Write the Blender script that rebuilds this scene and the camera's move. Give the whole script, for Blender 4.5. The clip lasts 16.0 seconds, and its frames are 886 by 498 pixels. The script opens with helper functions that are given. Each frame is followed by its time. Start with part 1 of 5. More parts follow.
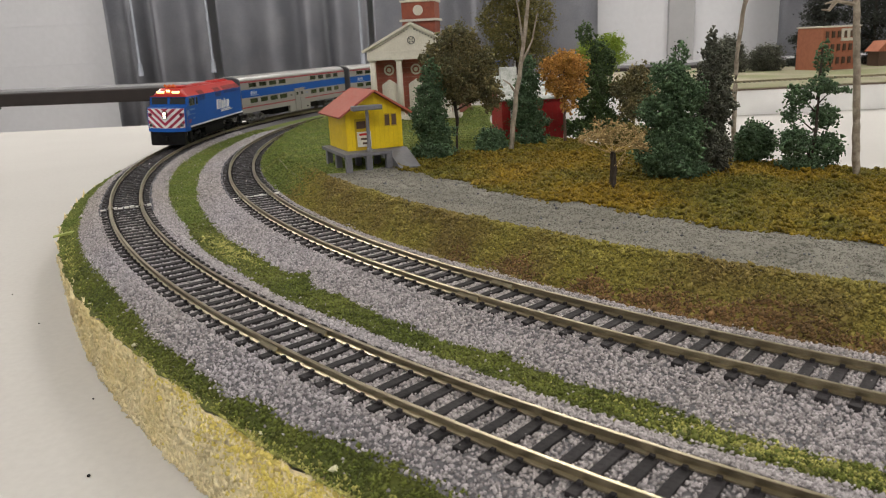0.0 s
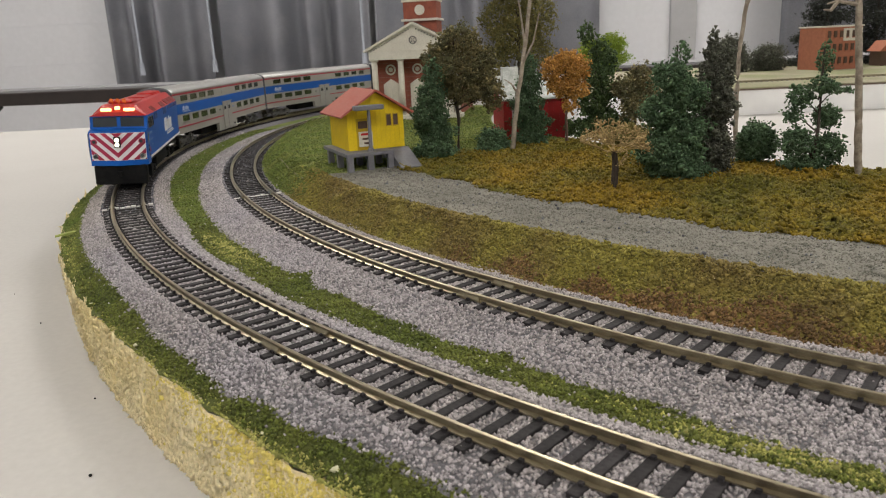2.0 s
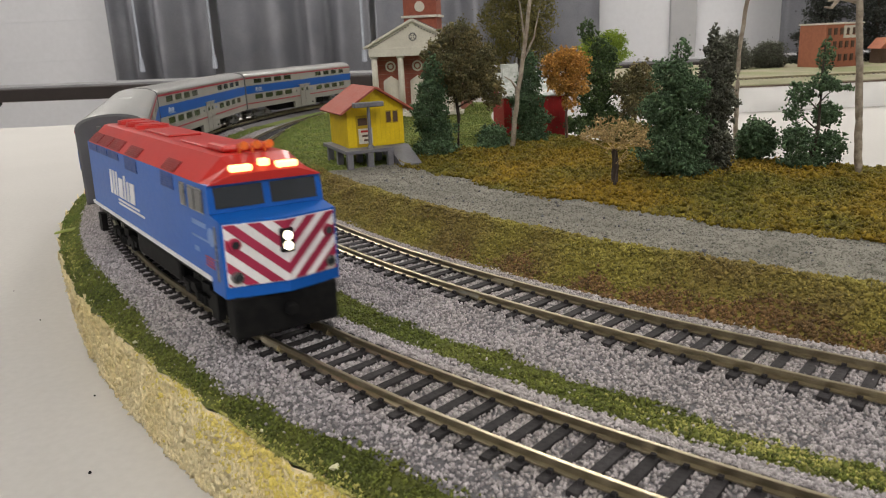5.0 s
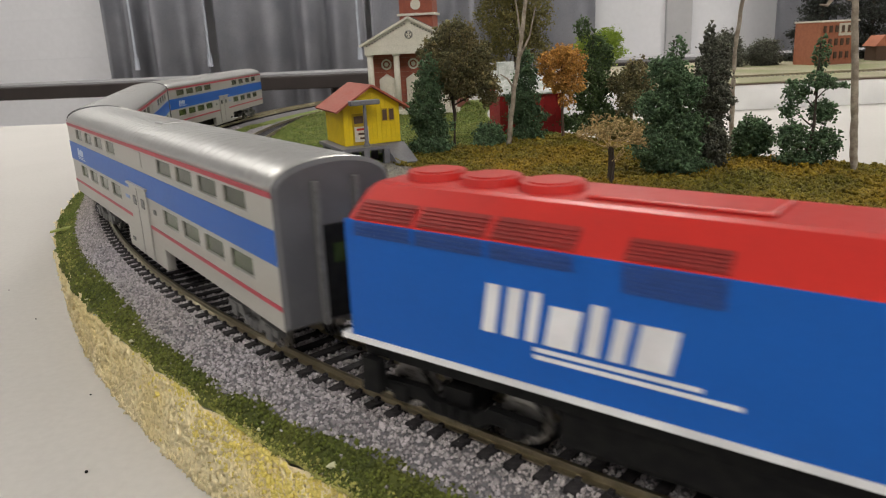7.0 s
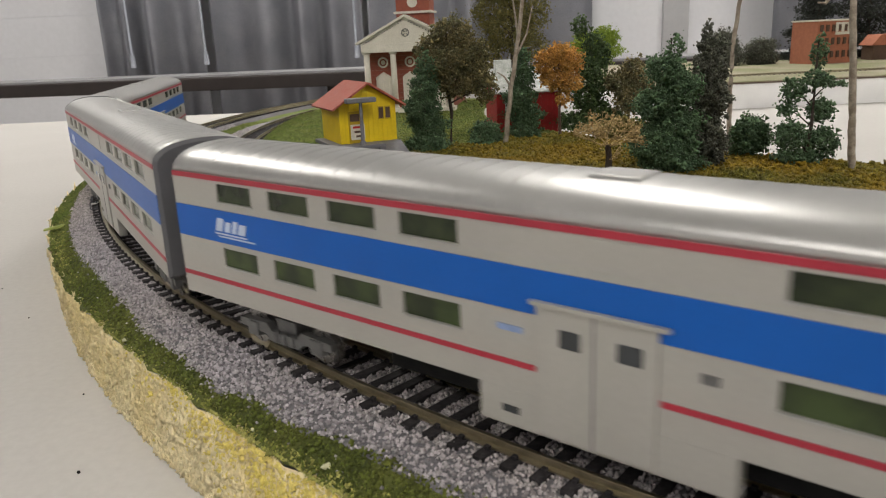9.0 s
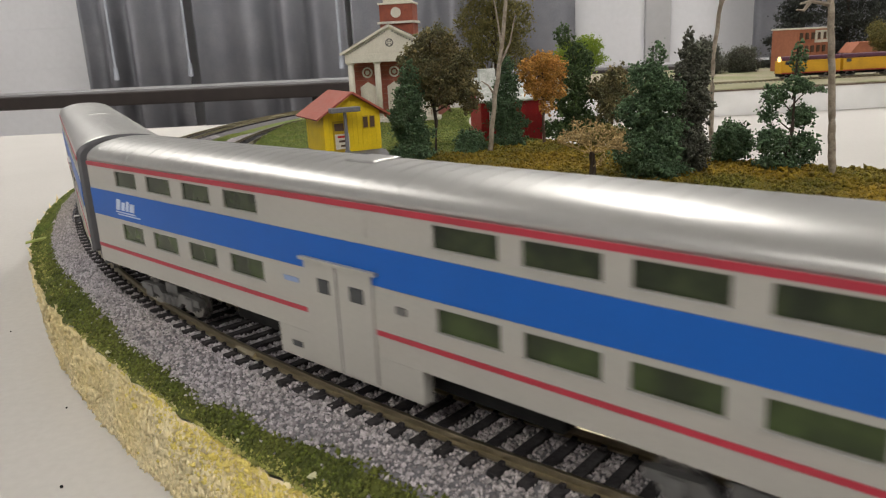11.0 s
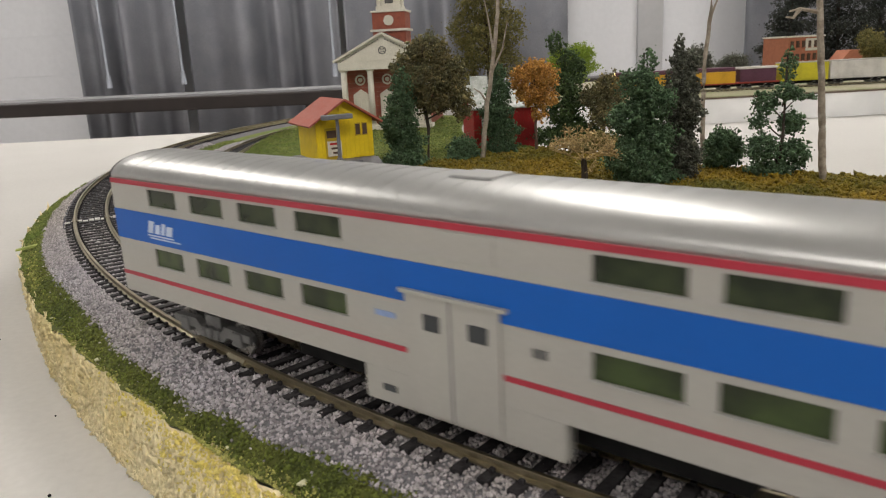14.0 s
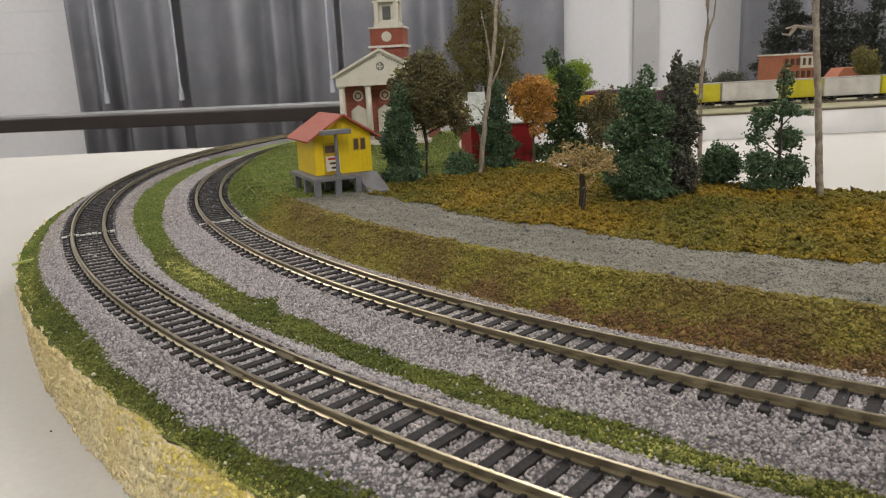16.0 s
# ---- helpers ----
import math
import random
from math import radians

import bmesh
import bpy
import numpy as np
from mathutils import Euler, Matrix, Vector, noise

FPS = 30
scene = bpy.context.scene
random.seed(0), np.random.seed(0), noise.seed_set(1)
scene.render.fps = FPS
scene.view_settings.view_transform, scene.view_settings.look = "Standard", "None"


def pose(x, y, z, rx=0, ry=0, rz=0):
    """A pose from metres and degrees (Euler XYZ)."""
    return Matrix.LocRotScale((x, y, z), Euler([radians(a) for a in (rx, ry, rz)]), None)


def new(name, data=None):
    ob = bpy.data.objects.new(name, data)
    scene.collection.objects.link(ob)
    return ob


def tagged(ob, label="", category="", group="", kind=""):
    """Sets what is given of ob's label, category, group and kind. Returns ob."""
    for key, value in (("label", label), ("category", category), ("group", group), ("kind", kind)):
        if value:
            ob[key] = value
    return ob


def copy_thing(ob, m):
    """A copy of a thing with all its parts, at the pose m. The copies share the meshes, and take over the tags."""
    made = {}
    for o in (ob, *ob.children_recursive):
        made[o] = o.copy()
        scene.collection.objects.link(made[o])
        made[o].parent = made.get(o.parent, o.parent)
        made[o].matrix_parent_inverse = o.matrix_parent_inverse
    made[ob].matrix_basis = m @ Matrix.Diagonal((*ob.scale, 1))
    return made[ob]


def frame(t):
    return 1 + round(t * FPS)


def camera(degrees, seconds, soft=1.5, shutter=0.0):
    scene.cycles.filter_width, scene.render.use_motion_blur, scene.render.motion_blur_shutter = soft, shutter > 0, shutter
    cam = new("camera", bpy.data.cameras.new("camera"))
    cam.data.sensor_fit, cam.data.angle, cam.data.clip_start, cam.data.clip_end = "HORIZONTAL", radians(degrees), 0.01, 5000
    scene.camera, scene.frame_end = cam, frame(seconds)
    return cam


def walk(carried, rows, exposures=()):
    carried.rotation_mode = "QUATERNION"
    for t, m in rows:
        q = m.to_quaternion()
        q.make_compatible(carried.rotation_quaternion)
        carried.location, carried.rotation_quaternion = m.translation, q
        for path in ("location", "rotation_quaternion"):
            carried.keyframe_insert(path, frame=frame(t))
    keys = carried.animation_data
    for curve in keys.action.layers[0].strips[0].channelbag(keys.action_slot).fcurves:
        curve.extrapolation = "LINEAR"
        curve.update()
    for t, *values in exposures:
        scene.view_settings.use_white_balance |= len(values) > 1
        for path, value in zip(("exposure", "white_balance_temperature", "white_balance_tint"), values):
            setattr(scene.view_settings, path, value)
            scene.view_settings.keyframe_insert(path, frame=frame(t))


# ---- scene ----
# ---- camera and its walk ----
cam = camera(60.88, 16.0, soft=1.05, shutter=0.5)
cam.data.dof.use_dof = True
cam.data.dof.focus_distance = 0.34
cam.data.dof.aperture_fstop = 52.0
walk(cam, [
    (0, pose(0.0000, 0.0000, 0.0842, 74.656, 0, 0.000) @ pose(0, 0, 0, 0, 0, -2.773)),
    (0.5, pose(-0.0000, 0.0000, 0.0842, 74.661, 0, -0.010) @ pose(0, 0, 0, 0, 0, -2.841)),
    (1, pose(-0.0000, 0.0001, 0.0843, 74.720, 0, 0.090) @ pose(0, 0, 0, 0, 0, -3.002)),
    (1.5, pose(-0.0000, 0.0001, 0.0843, 74.678, 0, 0.139) @ pose(0, 0, 0, 0, 0, -2.947)),
    (2, pose(-0.0000, 0.0001, 0.0844, 74.627, 0, 0.116) @ pose(0, 0, 0, 0, 0, -2.753)),
    (2.5, pose(-0.0000, 0.0002, 0.0844, 74.648, 0, 0.171) @ pose(0, 0, 0, 0, 0, -2.705)),
    (3, pose(-0.0000, 0.0002, 0.0845, 74.684, 0, 0.239) @ pose(0, 0, 0, 0, 0, -2.780)),
    (3.5, pose(-0.0000, 0.0002, 0.0845, 74.637, 0, 0.235) @ pose(0, 0, 0, 0, 0, -2.786)),
    (4, pose(-0.0000, 0.0003, 0.0846, 74.532, 0, 0.219) @ pose(0, 0, 0, 0, 0, -2.793)),
    (6.5, pose(-0.0002, 0.0004, 0.0845, 74.279, 0, -0.088) @ pose(0, 0, 0, 0, 0, -2.515)),
    (7, pose(-0.0002, 0.0005, 0.0845, 74.232, 0, -0.190) @ pose(0, 0, 0, 0, 0, -2.723)),
    (7.5, pose(-0.0003, 0.0005, 0.0845, 74.215, 0, -0.159) @ pose(0, 0, 0, 0, 0, -2.596)),
    (8, pose(-0.0003, 0.0005, 0.0845, 74.179, 0, -0.229) @ pose(0, 0, 0, 0, 0, -2.372)),
    (8.5, pose(-0.0001, 0.0015, 0.0842, 74.125, 0, -0.339) @ pose(0, 0, 0, 0, 0, -2.245)),
    (9, pose(0.0000, 0.0024, 0.0839, 74.121, 0, -0.440) @ pose(0, 0, 0, 0, 0, -2.601)),
    (11.5, pose(0.0005, 0.0021, 0.0830, 75.047, 0, -1.731) @ pose(0, 0, 0, 0, 0, -3.049)),
    (12, pose(0.0006, 0.0020, 0.0828, 75.249, 0, -1.839) @ pose(0, 0, 0, 0, 0, -3.202)),
    (12.5, pose(0.0007, 0.0020, 0.0826, 75.388, 0, -1.867) @ pose(0, 0, 0, 0, 0, -3.122)),
    (13, pose(0.0008, 0.0022, 0.0824, 75.425, 0, -1.910) @ pose(0, 0, 0, 0, 0, -2.979)),
    (13.5, pose(0.0010, 0.0023, 0.0825, 75.470, 0, -1.930) @ pose(0, 0, 0, 0, 0, -3.037)),
    (14, pose(0.0012, 0.0024, 0.0826, 75.366, 0, -2.047) @ pose(0, 0, 0, 0, 0, -2.899)),
    (14.5, pose(0.0014, 0.0025, 0.0827, 75.602, 0, -1.927) @ pose(0, 0, 0, 0, 0, -2.805)),
    (15, pose(-0.0010, 0.0036, 0.0818, 75.937, 0, -2.195) @ pose(0, 0, 0, 0, 0, -2.815)),
    (15.5, pose(-0.0004, 0.0032, 0.0819, 76.141, 0, -2.279) @ pose(0, 0, 0, 0, 0, -2.658)),
    (16, pose(0.0002, 0.0027, 0.0821, 76.549, 0, -2.390) @ pose(0, 0, 0, 0, 0, -2.718)),
])

# ---- world, lamps, exposure ----
world = bpy.data.worlds.new("room_world")
world.use_nodes = True
world.node_tree.nodes["Background"].inputs[0].default_value = (0.8, 0.85, 1.0, 1)
world.node_tree.nodes["Background"].inputs[1].default_value = 0.05
scene.world = world
scene.view_settings.exposure = 0.0
LAMPS = [(-1.6, -1.5), (0.4, -1.5), (2.4, -1.5), (-1.6, 2.3), (0.4, 2.3), (2.4, 2.3)]
CEIL, FLOOR, TABLE = 1.95, -0.79, -0.04
for lx, ly in LAMPS:
    light = bpy.data.lights.new("ceiling_lamp", "AREA")
    light.shape, light.size, light.size_y, light.energy = "RECTANGLE", 0.5, 1.15, 20.0 if ly < 0 else 23.5
    light.color = (1.0, 0.95, 0.88)
    new("ceiling_lamp", light).matrix_world = pose(lx, ly, CEIL - 0.075)

# ---- materials ----
def material(name, color, rough=0.6, metal=0.0, color2=None, scale=200.0, mix=0.5, fine=1200.0, bump=0.0, bump_scale=900.0,
             island=0.0, emission=0.0, piece=0.0, coat=0.0, grain=0.2, spec=0.5):
    """Principled surface: two colours mixed by coarse noise, fine grain, bump, random tint per island or per piece."""
    m = bpy.data.materials.new(name)
    m.use_nodes = True
    nt = m.node_tree
    b = nt.nodes["Principled BSDF"]
    link = nt.links.new
    b.inputs["Roughness"].default_value, b.inputs["Metallic"].default_value = rough, metal
    b.inputs["Coat Weight"].default_value, b.inputs["Specular IOR Level"].default_value = coat, spec
    co = nt.nodes.new("ShaderNodeTexCoord").outputs["Object"]
    def tex(s, detail=4):
        n = nt.nodes.new("ShaderNodeTexNoise")
        n.inputs["Scale"].default_value, n.inputs["Detail"].default_value = s, detail
        link(co, n.inputs["Vector"])
        return n.outputs["Fac"]
    def ramp(fac, lo, hi, a, c):
        r = nt.nodes.new("ShaderNodeMapRange")
        for i, v in zip(range(1, 5), (lo, hi, a, c)):
            r.inputs[i].default_value = v
        link(fac, r.inputs[0])
        return r.outputs[0]
    def blend(fac, a, c, kind="MIX"):
        x = nt.nodes.new("ShaderNodeMix")
        x.data_type, x.blend_type = "RGBA", kind
        for sock, v in ((x.inputs[0], fac), (x.inputs[6], a), (x.inputs[7], c)):
            if isinstance(v, (int, float)):
                sock.default_value = v
            elif isinstance(v, tuple):
                sock.default_value = (*v, 1)
            else:
                link(v, sock)
        return x.outputs[2]
    c2 = color2 or tuple(v * 0.8 for v in color)
    out = blend(ramp(tex(scale), 0.5 - 0.25 * mix, 0.5 + 0.25 * mix, 0, 1), color, c2)
    out = blend(1.0, out, ramp(tex(fine, 6), 0.25, 0.75, 1 - grain, 1 + grain), "MULTIPLY")
    if island or piece:
        if island:
            rnd, amount = nt.nodes.new("ShaderNodeNewGeometry").outputs["Random Per Island"], island
        else:
            rnd, amount = nt.nodes.new("ShaderNodeObjectInfo").outputs["Random"], piece
        out = blend(1.0, out, ramp(rnd, 0, 1, 1 - amount, 1 + amount), "MULTIPLY")
    link(out, b.inputs["Base Color"])
    link(ramp(tex(fine * 0.4), 0.3, 0.7, max(rough - min(0.08, grain * 0.5), 0.03), min(rough + min(0.08, grain * 0.5), 1)), b.inputs["Roughness"])
    if bump:
        k = nt.nodes.new("ShaderNodeBump")
        k.inputs["Strength"].default_value, k.inputs["Distance"].default_value = min(bump, 1.0), 0.4 / bump_scale
        link(tex(bump_scale, 5), k.inputs["Height"])
        link(k.outputs[0], b.inputs["Normal"])
    if emission:
        b.inputs["Emission Color"].default_value, b.inputs["Emission Strength"].default_value = (*color, 1), emission
    return m


WHITE_CLOTH = material("white_cloth", (0.545, 0.53, 0.51), 0.85, color2=(0.51, 0.496, 0.476), scale=4, fine=300, bump=0.06, bump_scale=400, grain=0.04)
GREY_TOP = material("grey_top", (0.31, 0.31, 0.325), 0.6, scale=8, fine=400)
DARK_CLOTH = material("dark_cloth", (0.055, 0.055, 0.06), 0.7, color2=(0.08, 0.08, 0.085), scale=10, fine=300)
DARK_EDGE = material("dark_edge", (0.03, 0.022, 0.02), 0.5, scale=20)
WALL = material("wall_paint", (0.73, 0.735, 0.765), 0.7, color2=(0.70, 0.705, 0.735), scale=1.5, fine=40, bump=0.05, bump_scale=60, grain=0.03)
SHADED_WALL = material("shaded_wall", (0.46, 0.46, 0.47), 0.7, scale=2, fine=40, grain=0.03)
FLOOR_M = material("floor_tile", (0.30, 0.27, 0.24), 0.4, scale=4, fine=80)
CEIL_M = material("ceiling_board", (0.75, 0.75, 0.73), 0.9, scale=5, fine=150)
CURTAIN = material("curtain_cloth", (0.27, 0.275, 0.305), 0.85, color2=(0.21, 0.215, 0.245), scale=5, fine=300, bump=0.2, bump_scale=400)
LIGHT_M = material("lamp_diffuser", (1.0, 0.96, 0.9), 0.5, emission=6.0)
RAIL = material("nickel_rail", (0.46, 0.41, 0.29), 0.33, 1.0, color2=(0.40, 0.35, 0.24), scale=120, grain=0.08)
TIE = material("tie_plastic", (0.020, 0.018, 0.020), 0.75, color2=(0.034, 0.031, 0.033), scale=700, fine=2500, bump=0.4, bump_scale=2000, piece=0.3, spec=0.25)
BALLAST = material("ballast_stone", (0.365, 0.345, 0.38), 0.95, color2=(0.36, 0.325, 0.305), scale=5, mix=0.7, fine=2500, island=0.42)
BALLAST_BED = material("ballast_bed", (0.115, 0.11, 0.12), 0.95, color2=(0.17, 0.163, 0.175), scale=900, fine=2500, bump=1.0, bump_scale=900)
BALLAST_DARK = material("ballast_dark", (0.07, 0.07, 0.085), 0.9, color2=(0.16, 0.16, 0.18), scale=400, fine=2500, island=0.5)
LAWN = material("lawn_turf", (0.105, 0.145, 0.022), 0.95, color2=(0.145, 0.17, 0.034), scale=40, fine=1500, island=0.45)
TURF = material("turf", (0.082, 0.104, 0.014), 0.95, color2=(0.120, 0.135, 0.022), scale=45, fine=1500, island=0.45)
TURF_BED = material("turf_bed", (0.058, 0.070, 0.010), 0.95, color2=(0.092, 0.105, 0.016), scale=45, fine=1800, bump=1.0, bump_scale=900)
TURF_YELLOW = material("turf_yellow", (0.36, 0.34, 0.10), 0.95, color2=(0.22, 0.23, 0.05), scale=90, fine=1500, island=0.4)
BANK_BROWN = material("bank_brown", (0.20, 0.115, 0.045), 0.95, color2=(0.14, 0.085, 0.032), scale=60, fine=1500, island=0.5)
BANK = material("bank_turf", (0.225, 0.195, 0.036), 0.95, color2=(0.175, 0.130, 0.036), scale=30, fine=1500, island=0.45)
AUTUMN = material("autumn_turf", (0.215, 0.140, 0.006), 0.95, color2=(0.115, 0.105, 0.009), scale=22, fine=1500, island=0.4)
GRAVEL = material("road_gravel", (0.175, 0.168, 0.142), 0.95, color2=(0.215, 0.206, 0.176), scale=50, fine=2200, bump=0.8, bump_scale=1100, island=0.4)
FOAM = material("foam_edge", (0.80, 0.70, 0.45), 0.95, color2=(0.76, 0.63, 0.33), scale=30, fine=700, spec=0.2, bump=1.0, bump_scale=350)


# ---- helpers for meshes ----
def part(name, bm, mat, parent=None, label="", smooth=False):
    """One mesh object from a bmesh, under a thing or a part."""
    me = bpy.data.meshes.new(name)
    bm.to_mesh(me)
    bm.free()
    for m in mat if isinstance(mat, (list, tuple)) else [mat]:
        me.materials.append(m)
    if smooth:
        me.shade_smooth()
    ob = new(name, me)
    if parent is not None:
        ob.parent = parent
    return tagged(ob, label)


def thing(name, label, category, m=None, group="", kind=""):
    ob = new(name)
    ob.empty_display_size = 0.01
    ob.matrix_basis = m or Matrix()
    return tagged(ob, label, category, group, kind)


def box(bm, x0, x1, y0, y1, z0, z1, bevel=0.0, m=None):
    r = bmesh.ops.create_cube(bm, size=1.0, matrix=Matrix.Translation(((x0 + x1) / 2, (y0 + y1) / 2, (z0 + z1) / 2)) @ Matrix.Diagonal((x1 - x0, y1 - y0, z1 - z0, 1)))
    vs = r["verts"]
    if bevel:
        es = list({e for v in vs for e in v.link_edges})
        out = bmesh.ops.bevel(bm, geom=es, offset=bevel, segments=2, affect="EDGES", profile=0.5)
        vs = list({v for f in out["faces"] for v in f.verts} | {v for v in vs if v.is_valid})
    if m is not None:
        bmesh.ops.transform(bm, matrix=m, verts=vs)
    return bm


def boxes(*rows, bevel=0.0):
    bm = bmesh.new()
    for r in rows:
        box(bm, *r, bevel=bevel)
    return bm


def rod(bm, a, b, ra, rb=None, n=8):
    """A tapered rod from a to b."""
    a, b = Vector(a), Vector(b)
    q = (b - a).to_track_quat("Z", "Y").to_matrix().to_4x4()
    bmesh.ops.create_cone(bm, cap_ends=True, segments=n, radius1=ra, radius2=ra if rb is None else rb, depth=(b - a).length,
                          matrix=Matrix.Translation((a + b) / 2) @ q)
    return bm


def loft(bm, sections, cap=True, closed=True):
    """Skin a list of sections, each a list of points."""
    rings = [[bm.verts.new(p) for p in s] for s in sections]
    n = len(rings[0])
    for a, b in zip(rings, rings[1:]):
        for i in range(n if closed else n - 1):
            bm.faces.new((a[i], a[(i + 1) % n], b[(i + 1) % n], b[i]))
    if cap:
        bm.faces.new(rings[0][::-1])
        bm.faces.new(rings[-1])
    bmesh.ops.recalc_face_normals(bm, faces=bm.faces)
    return bm


def prism(bm, outline, y0, y1, axis="y"):
    """Extrude an outline of (a, b) pairs between two planes."""
    put = {"y": lambda a, b, t: (a, t, b), "x": lambda a, b, t: (t, a, b), "z": lambda a, b, t: (a, b, t)}[axis]
    return loft(bm, [[put(a, b, y0) for a, b in outline], [put(a, b, y1) for a, b in outline]])


rng = np.random.default_rng(7)
OCT = np.array([(1, 0, 0), (0, 1, 0), (-1, 0, 0), (0, -1, 0), (0, 0, 1), (0, 0, -1)], float)
OCT_F = np.array([(0, 1, 4), (1, 2, 4), (2, 3, 4), (3, 0, 4), (1, 0, 5), (2, 1, 5), (3, 2, 5), (0, 3, 5)])


def raw_mesh(name, verts, faces, mat, parent=None, label="", smooth=False, index=None):
    me = bpy.data.meshes.new(name)
    me.from_pydata([tuple(v) for v in verts], [], [tuple(f) for f in faces])
    for m in mat if isinstance(mat, (list, tuple)) else [mat]:
        me.materials.append(m)
    if index is not None:
        me.polygons.foreach_set("material_index", np.asarray(index, np.int32))
    if smooth:
        me.shade_smooth()
    ob = new(name, me)
    if parent is not None:
        ob.parent = parent
    return tagged(ob, label)


TET = np.array([(1, 0, -0.4), (-0.5, 0.87, -0.4), (-0.5, -0.87, -0.4), (0, 0, 1.0)])
TET_F = np.array([(0, 1, 3), (1, 2, 3), (2, 0, 3), (1, 0, 2)])


def grains(name, centres, size, mat, parent=None, label="", flat=0.75, spread=0.35, crumbs=False, tilt=0.5, rounded=False):
    """Many small uneven lumps in one mesh; crumbs are sharper and simpler."""
    c = np.asarray(centres, float)
    n = len(c)
    shape, tris = (TET, TET_F) if crumbs else (OCT, OCT_F)
    k = len(shape)
    v = shape[None] * (1 + rng.uniform(-0.35, 0.35, (n, k, 1)))
    v = v * np.array([1, 1, flat])
    a, t = rng.uniform(0, 6.283, n), rng.normal(0, tilt, n)
    ct, st = np.cos(t)[:, None], np.sin(t)[:, None]
    v = np.stack([v[..., 0], v[..., 1] * ct - v[..., 2] * st, v[..., 1] * st + v[..., 2] * ct], -1)
    ca, sa = np.cos(a)[:, None], np.sin(a)[:, None]
    v = np.stack([v[..., 0] * ca - v[..., 1] * sa, v[..., 0] * sa + v[..., 1] * ca, v[..., 2]], -1)
    s = size * np.exp(rng.normal(0, spread, n))
    v = (v * s[:, None, None] + c[:, None]).reshape(-1, 3)
    f = (tris[None] + k * np.arange(n)[:, None, None]).reshape(-1, 3)
    me = bpy.data.meshes.new(name)
    me.vertices.add(len(v))
    me.vertices.foreach_set("co", v.ravel())
    me.loops.add(f.size)
    me.loops.foreach_set("vertex_index", f.ravel().astype(np.int32))
    me.polygons.add(len(f))
    me.polygons.foreach_set("loop_start", np.arange(0, f.size, 3, dtype=np.int32))
    me.update(calc_edges=True)
    me.materials.append(mat)
    if rounded:
        me.shade_smooth()
    ob = new(name, me)
    if parent is not None:
        ob.parent = parent
    return tagged(ob, label)


# ---- the plan: two tracks on one bend ----
CX, CY, R = 0.5644, 0.7577, 0.8153
CX2, CY2, R2 = 0.5719, 0.7468, 0.7431
OUT, INN = 0.0335, -0.305


TH_S = 2.62


def along(cx, cy, r, th, base):
    """Point at radius r; below TH_S the bend goes over into a straight of the radius base."""
    t = np.maximum(th, TH_S)
    k = np.minimum(th - TH_S, 0.0) * base
    return cx + r * np.cos(t) - k * np.sin(t), cy + r * np.sin(t) + k * np.cos(t)


def polar(r, th):
    return along(CX, CY, r, th, R)


def out_edge(th):
    """How far the board's cut edge stands from the outer track."""
    return np.interp(th, (3.2, 3.50, 3.60, 3.70, 3.75, 3.85, 3.93, 4.10), (0.0375, 0.0380, 0.0363, 0.0350, 0.0328, 0.0312, 0.0318, 0.0325))


def verge_edge(th):
    """Where the outer ballast ends and the turf verge begins."""
    return np.interp(th, (3.30, 3.47, 3.60, 3.66, 3.70, 3.775, 3.80, 3.84, 3.87, 3.89, 3.91, 3.93, 3.95, 4.1),
                     (0.0300, 0.0268, 0.0263, 0.0254, 0.0237, 0.0240, 0.0266, 0.0253, 0.0276, 0.0243, 0.0254, 0.0228, 0.0222, 0.0230))


def strip_out(th):
    """The turf strip's border towards the outer track."""
    return np.interp(th, (3.10, 3.31, 3.48, 3.60, 3.66, 3.69, 3.74, 3.80, 3.855, 3.91, 3.97, 4.05),
                     (-0.0220, -0.0224, -0.0258, -0.0270, -0.0238, -0.0226, -0.0242, -0.0225, -0.0253, -0.0264, -0.0252, -0.0260))


def strip_in(th):
    """The turf strip's border towards the inner track."""
    return np.interp(th, (3.05, 3.17, 3.34, 3.48, 3.565, 3.65, 3.74, 3.765, 3.776, 3.795, 3.82, 3.845, 3.90, 3.93, 3.96, 3.993, 4.02, 4.06),
                     (-0.0420, -0.0446, -0.0450, -0.0442, -0.0410, -0.0393, -0.0396, -0.0390, -0.0445, -0.0385, -0.0398, -0.0383, -0.0368, -0.0392, -0.0362, -0.0385, -0.0345, -0.0352))


def lumps(x, y, s):
    return (np.sin(x * s + 1.3 * np.sin(y * s * 0.7)) * np.cos(y * s * 1.1 + 0.9 * np.sin(x * s * 0.6)))


PROFILE_O = np.array([-0.305, -0.162, -0.109, -0.0928, -0.0900, -0.0557, -0.047, -0.037, -0.0225, -0.0165, 0.0165, 0.026, 0.0335])
PROFILE_Z = np.array([0.011, 0.0095, 0.0095, -0.004, -0.0038, -0.0038, -0.0058, -0.0072, -0.0068, -0.0038, -0.0038, -0.009, -0.0135])


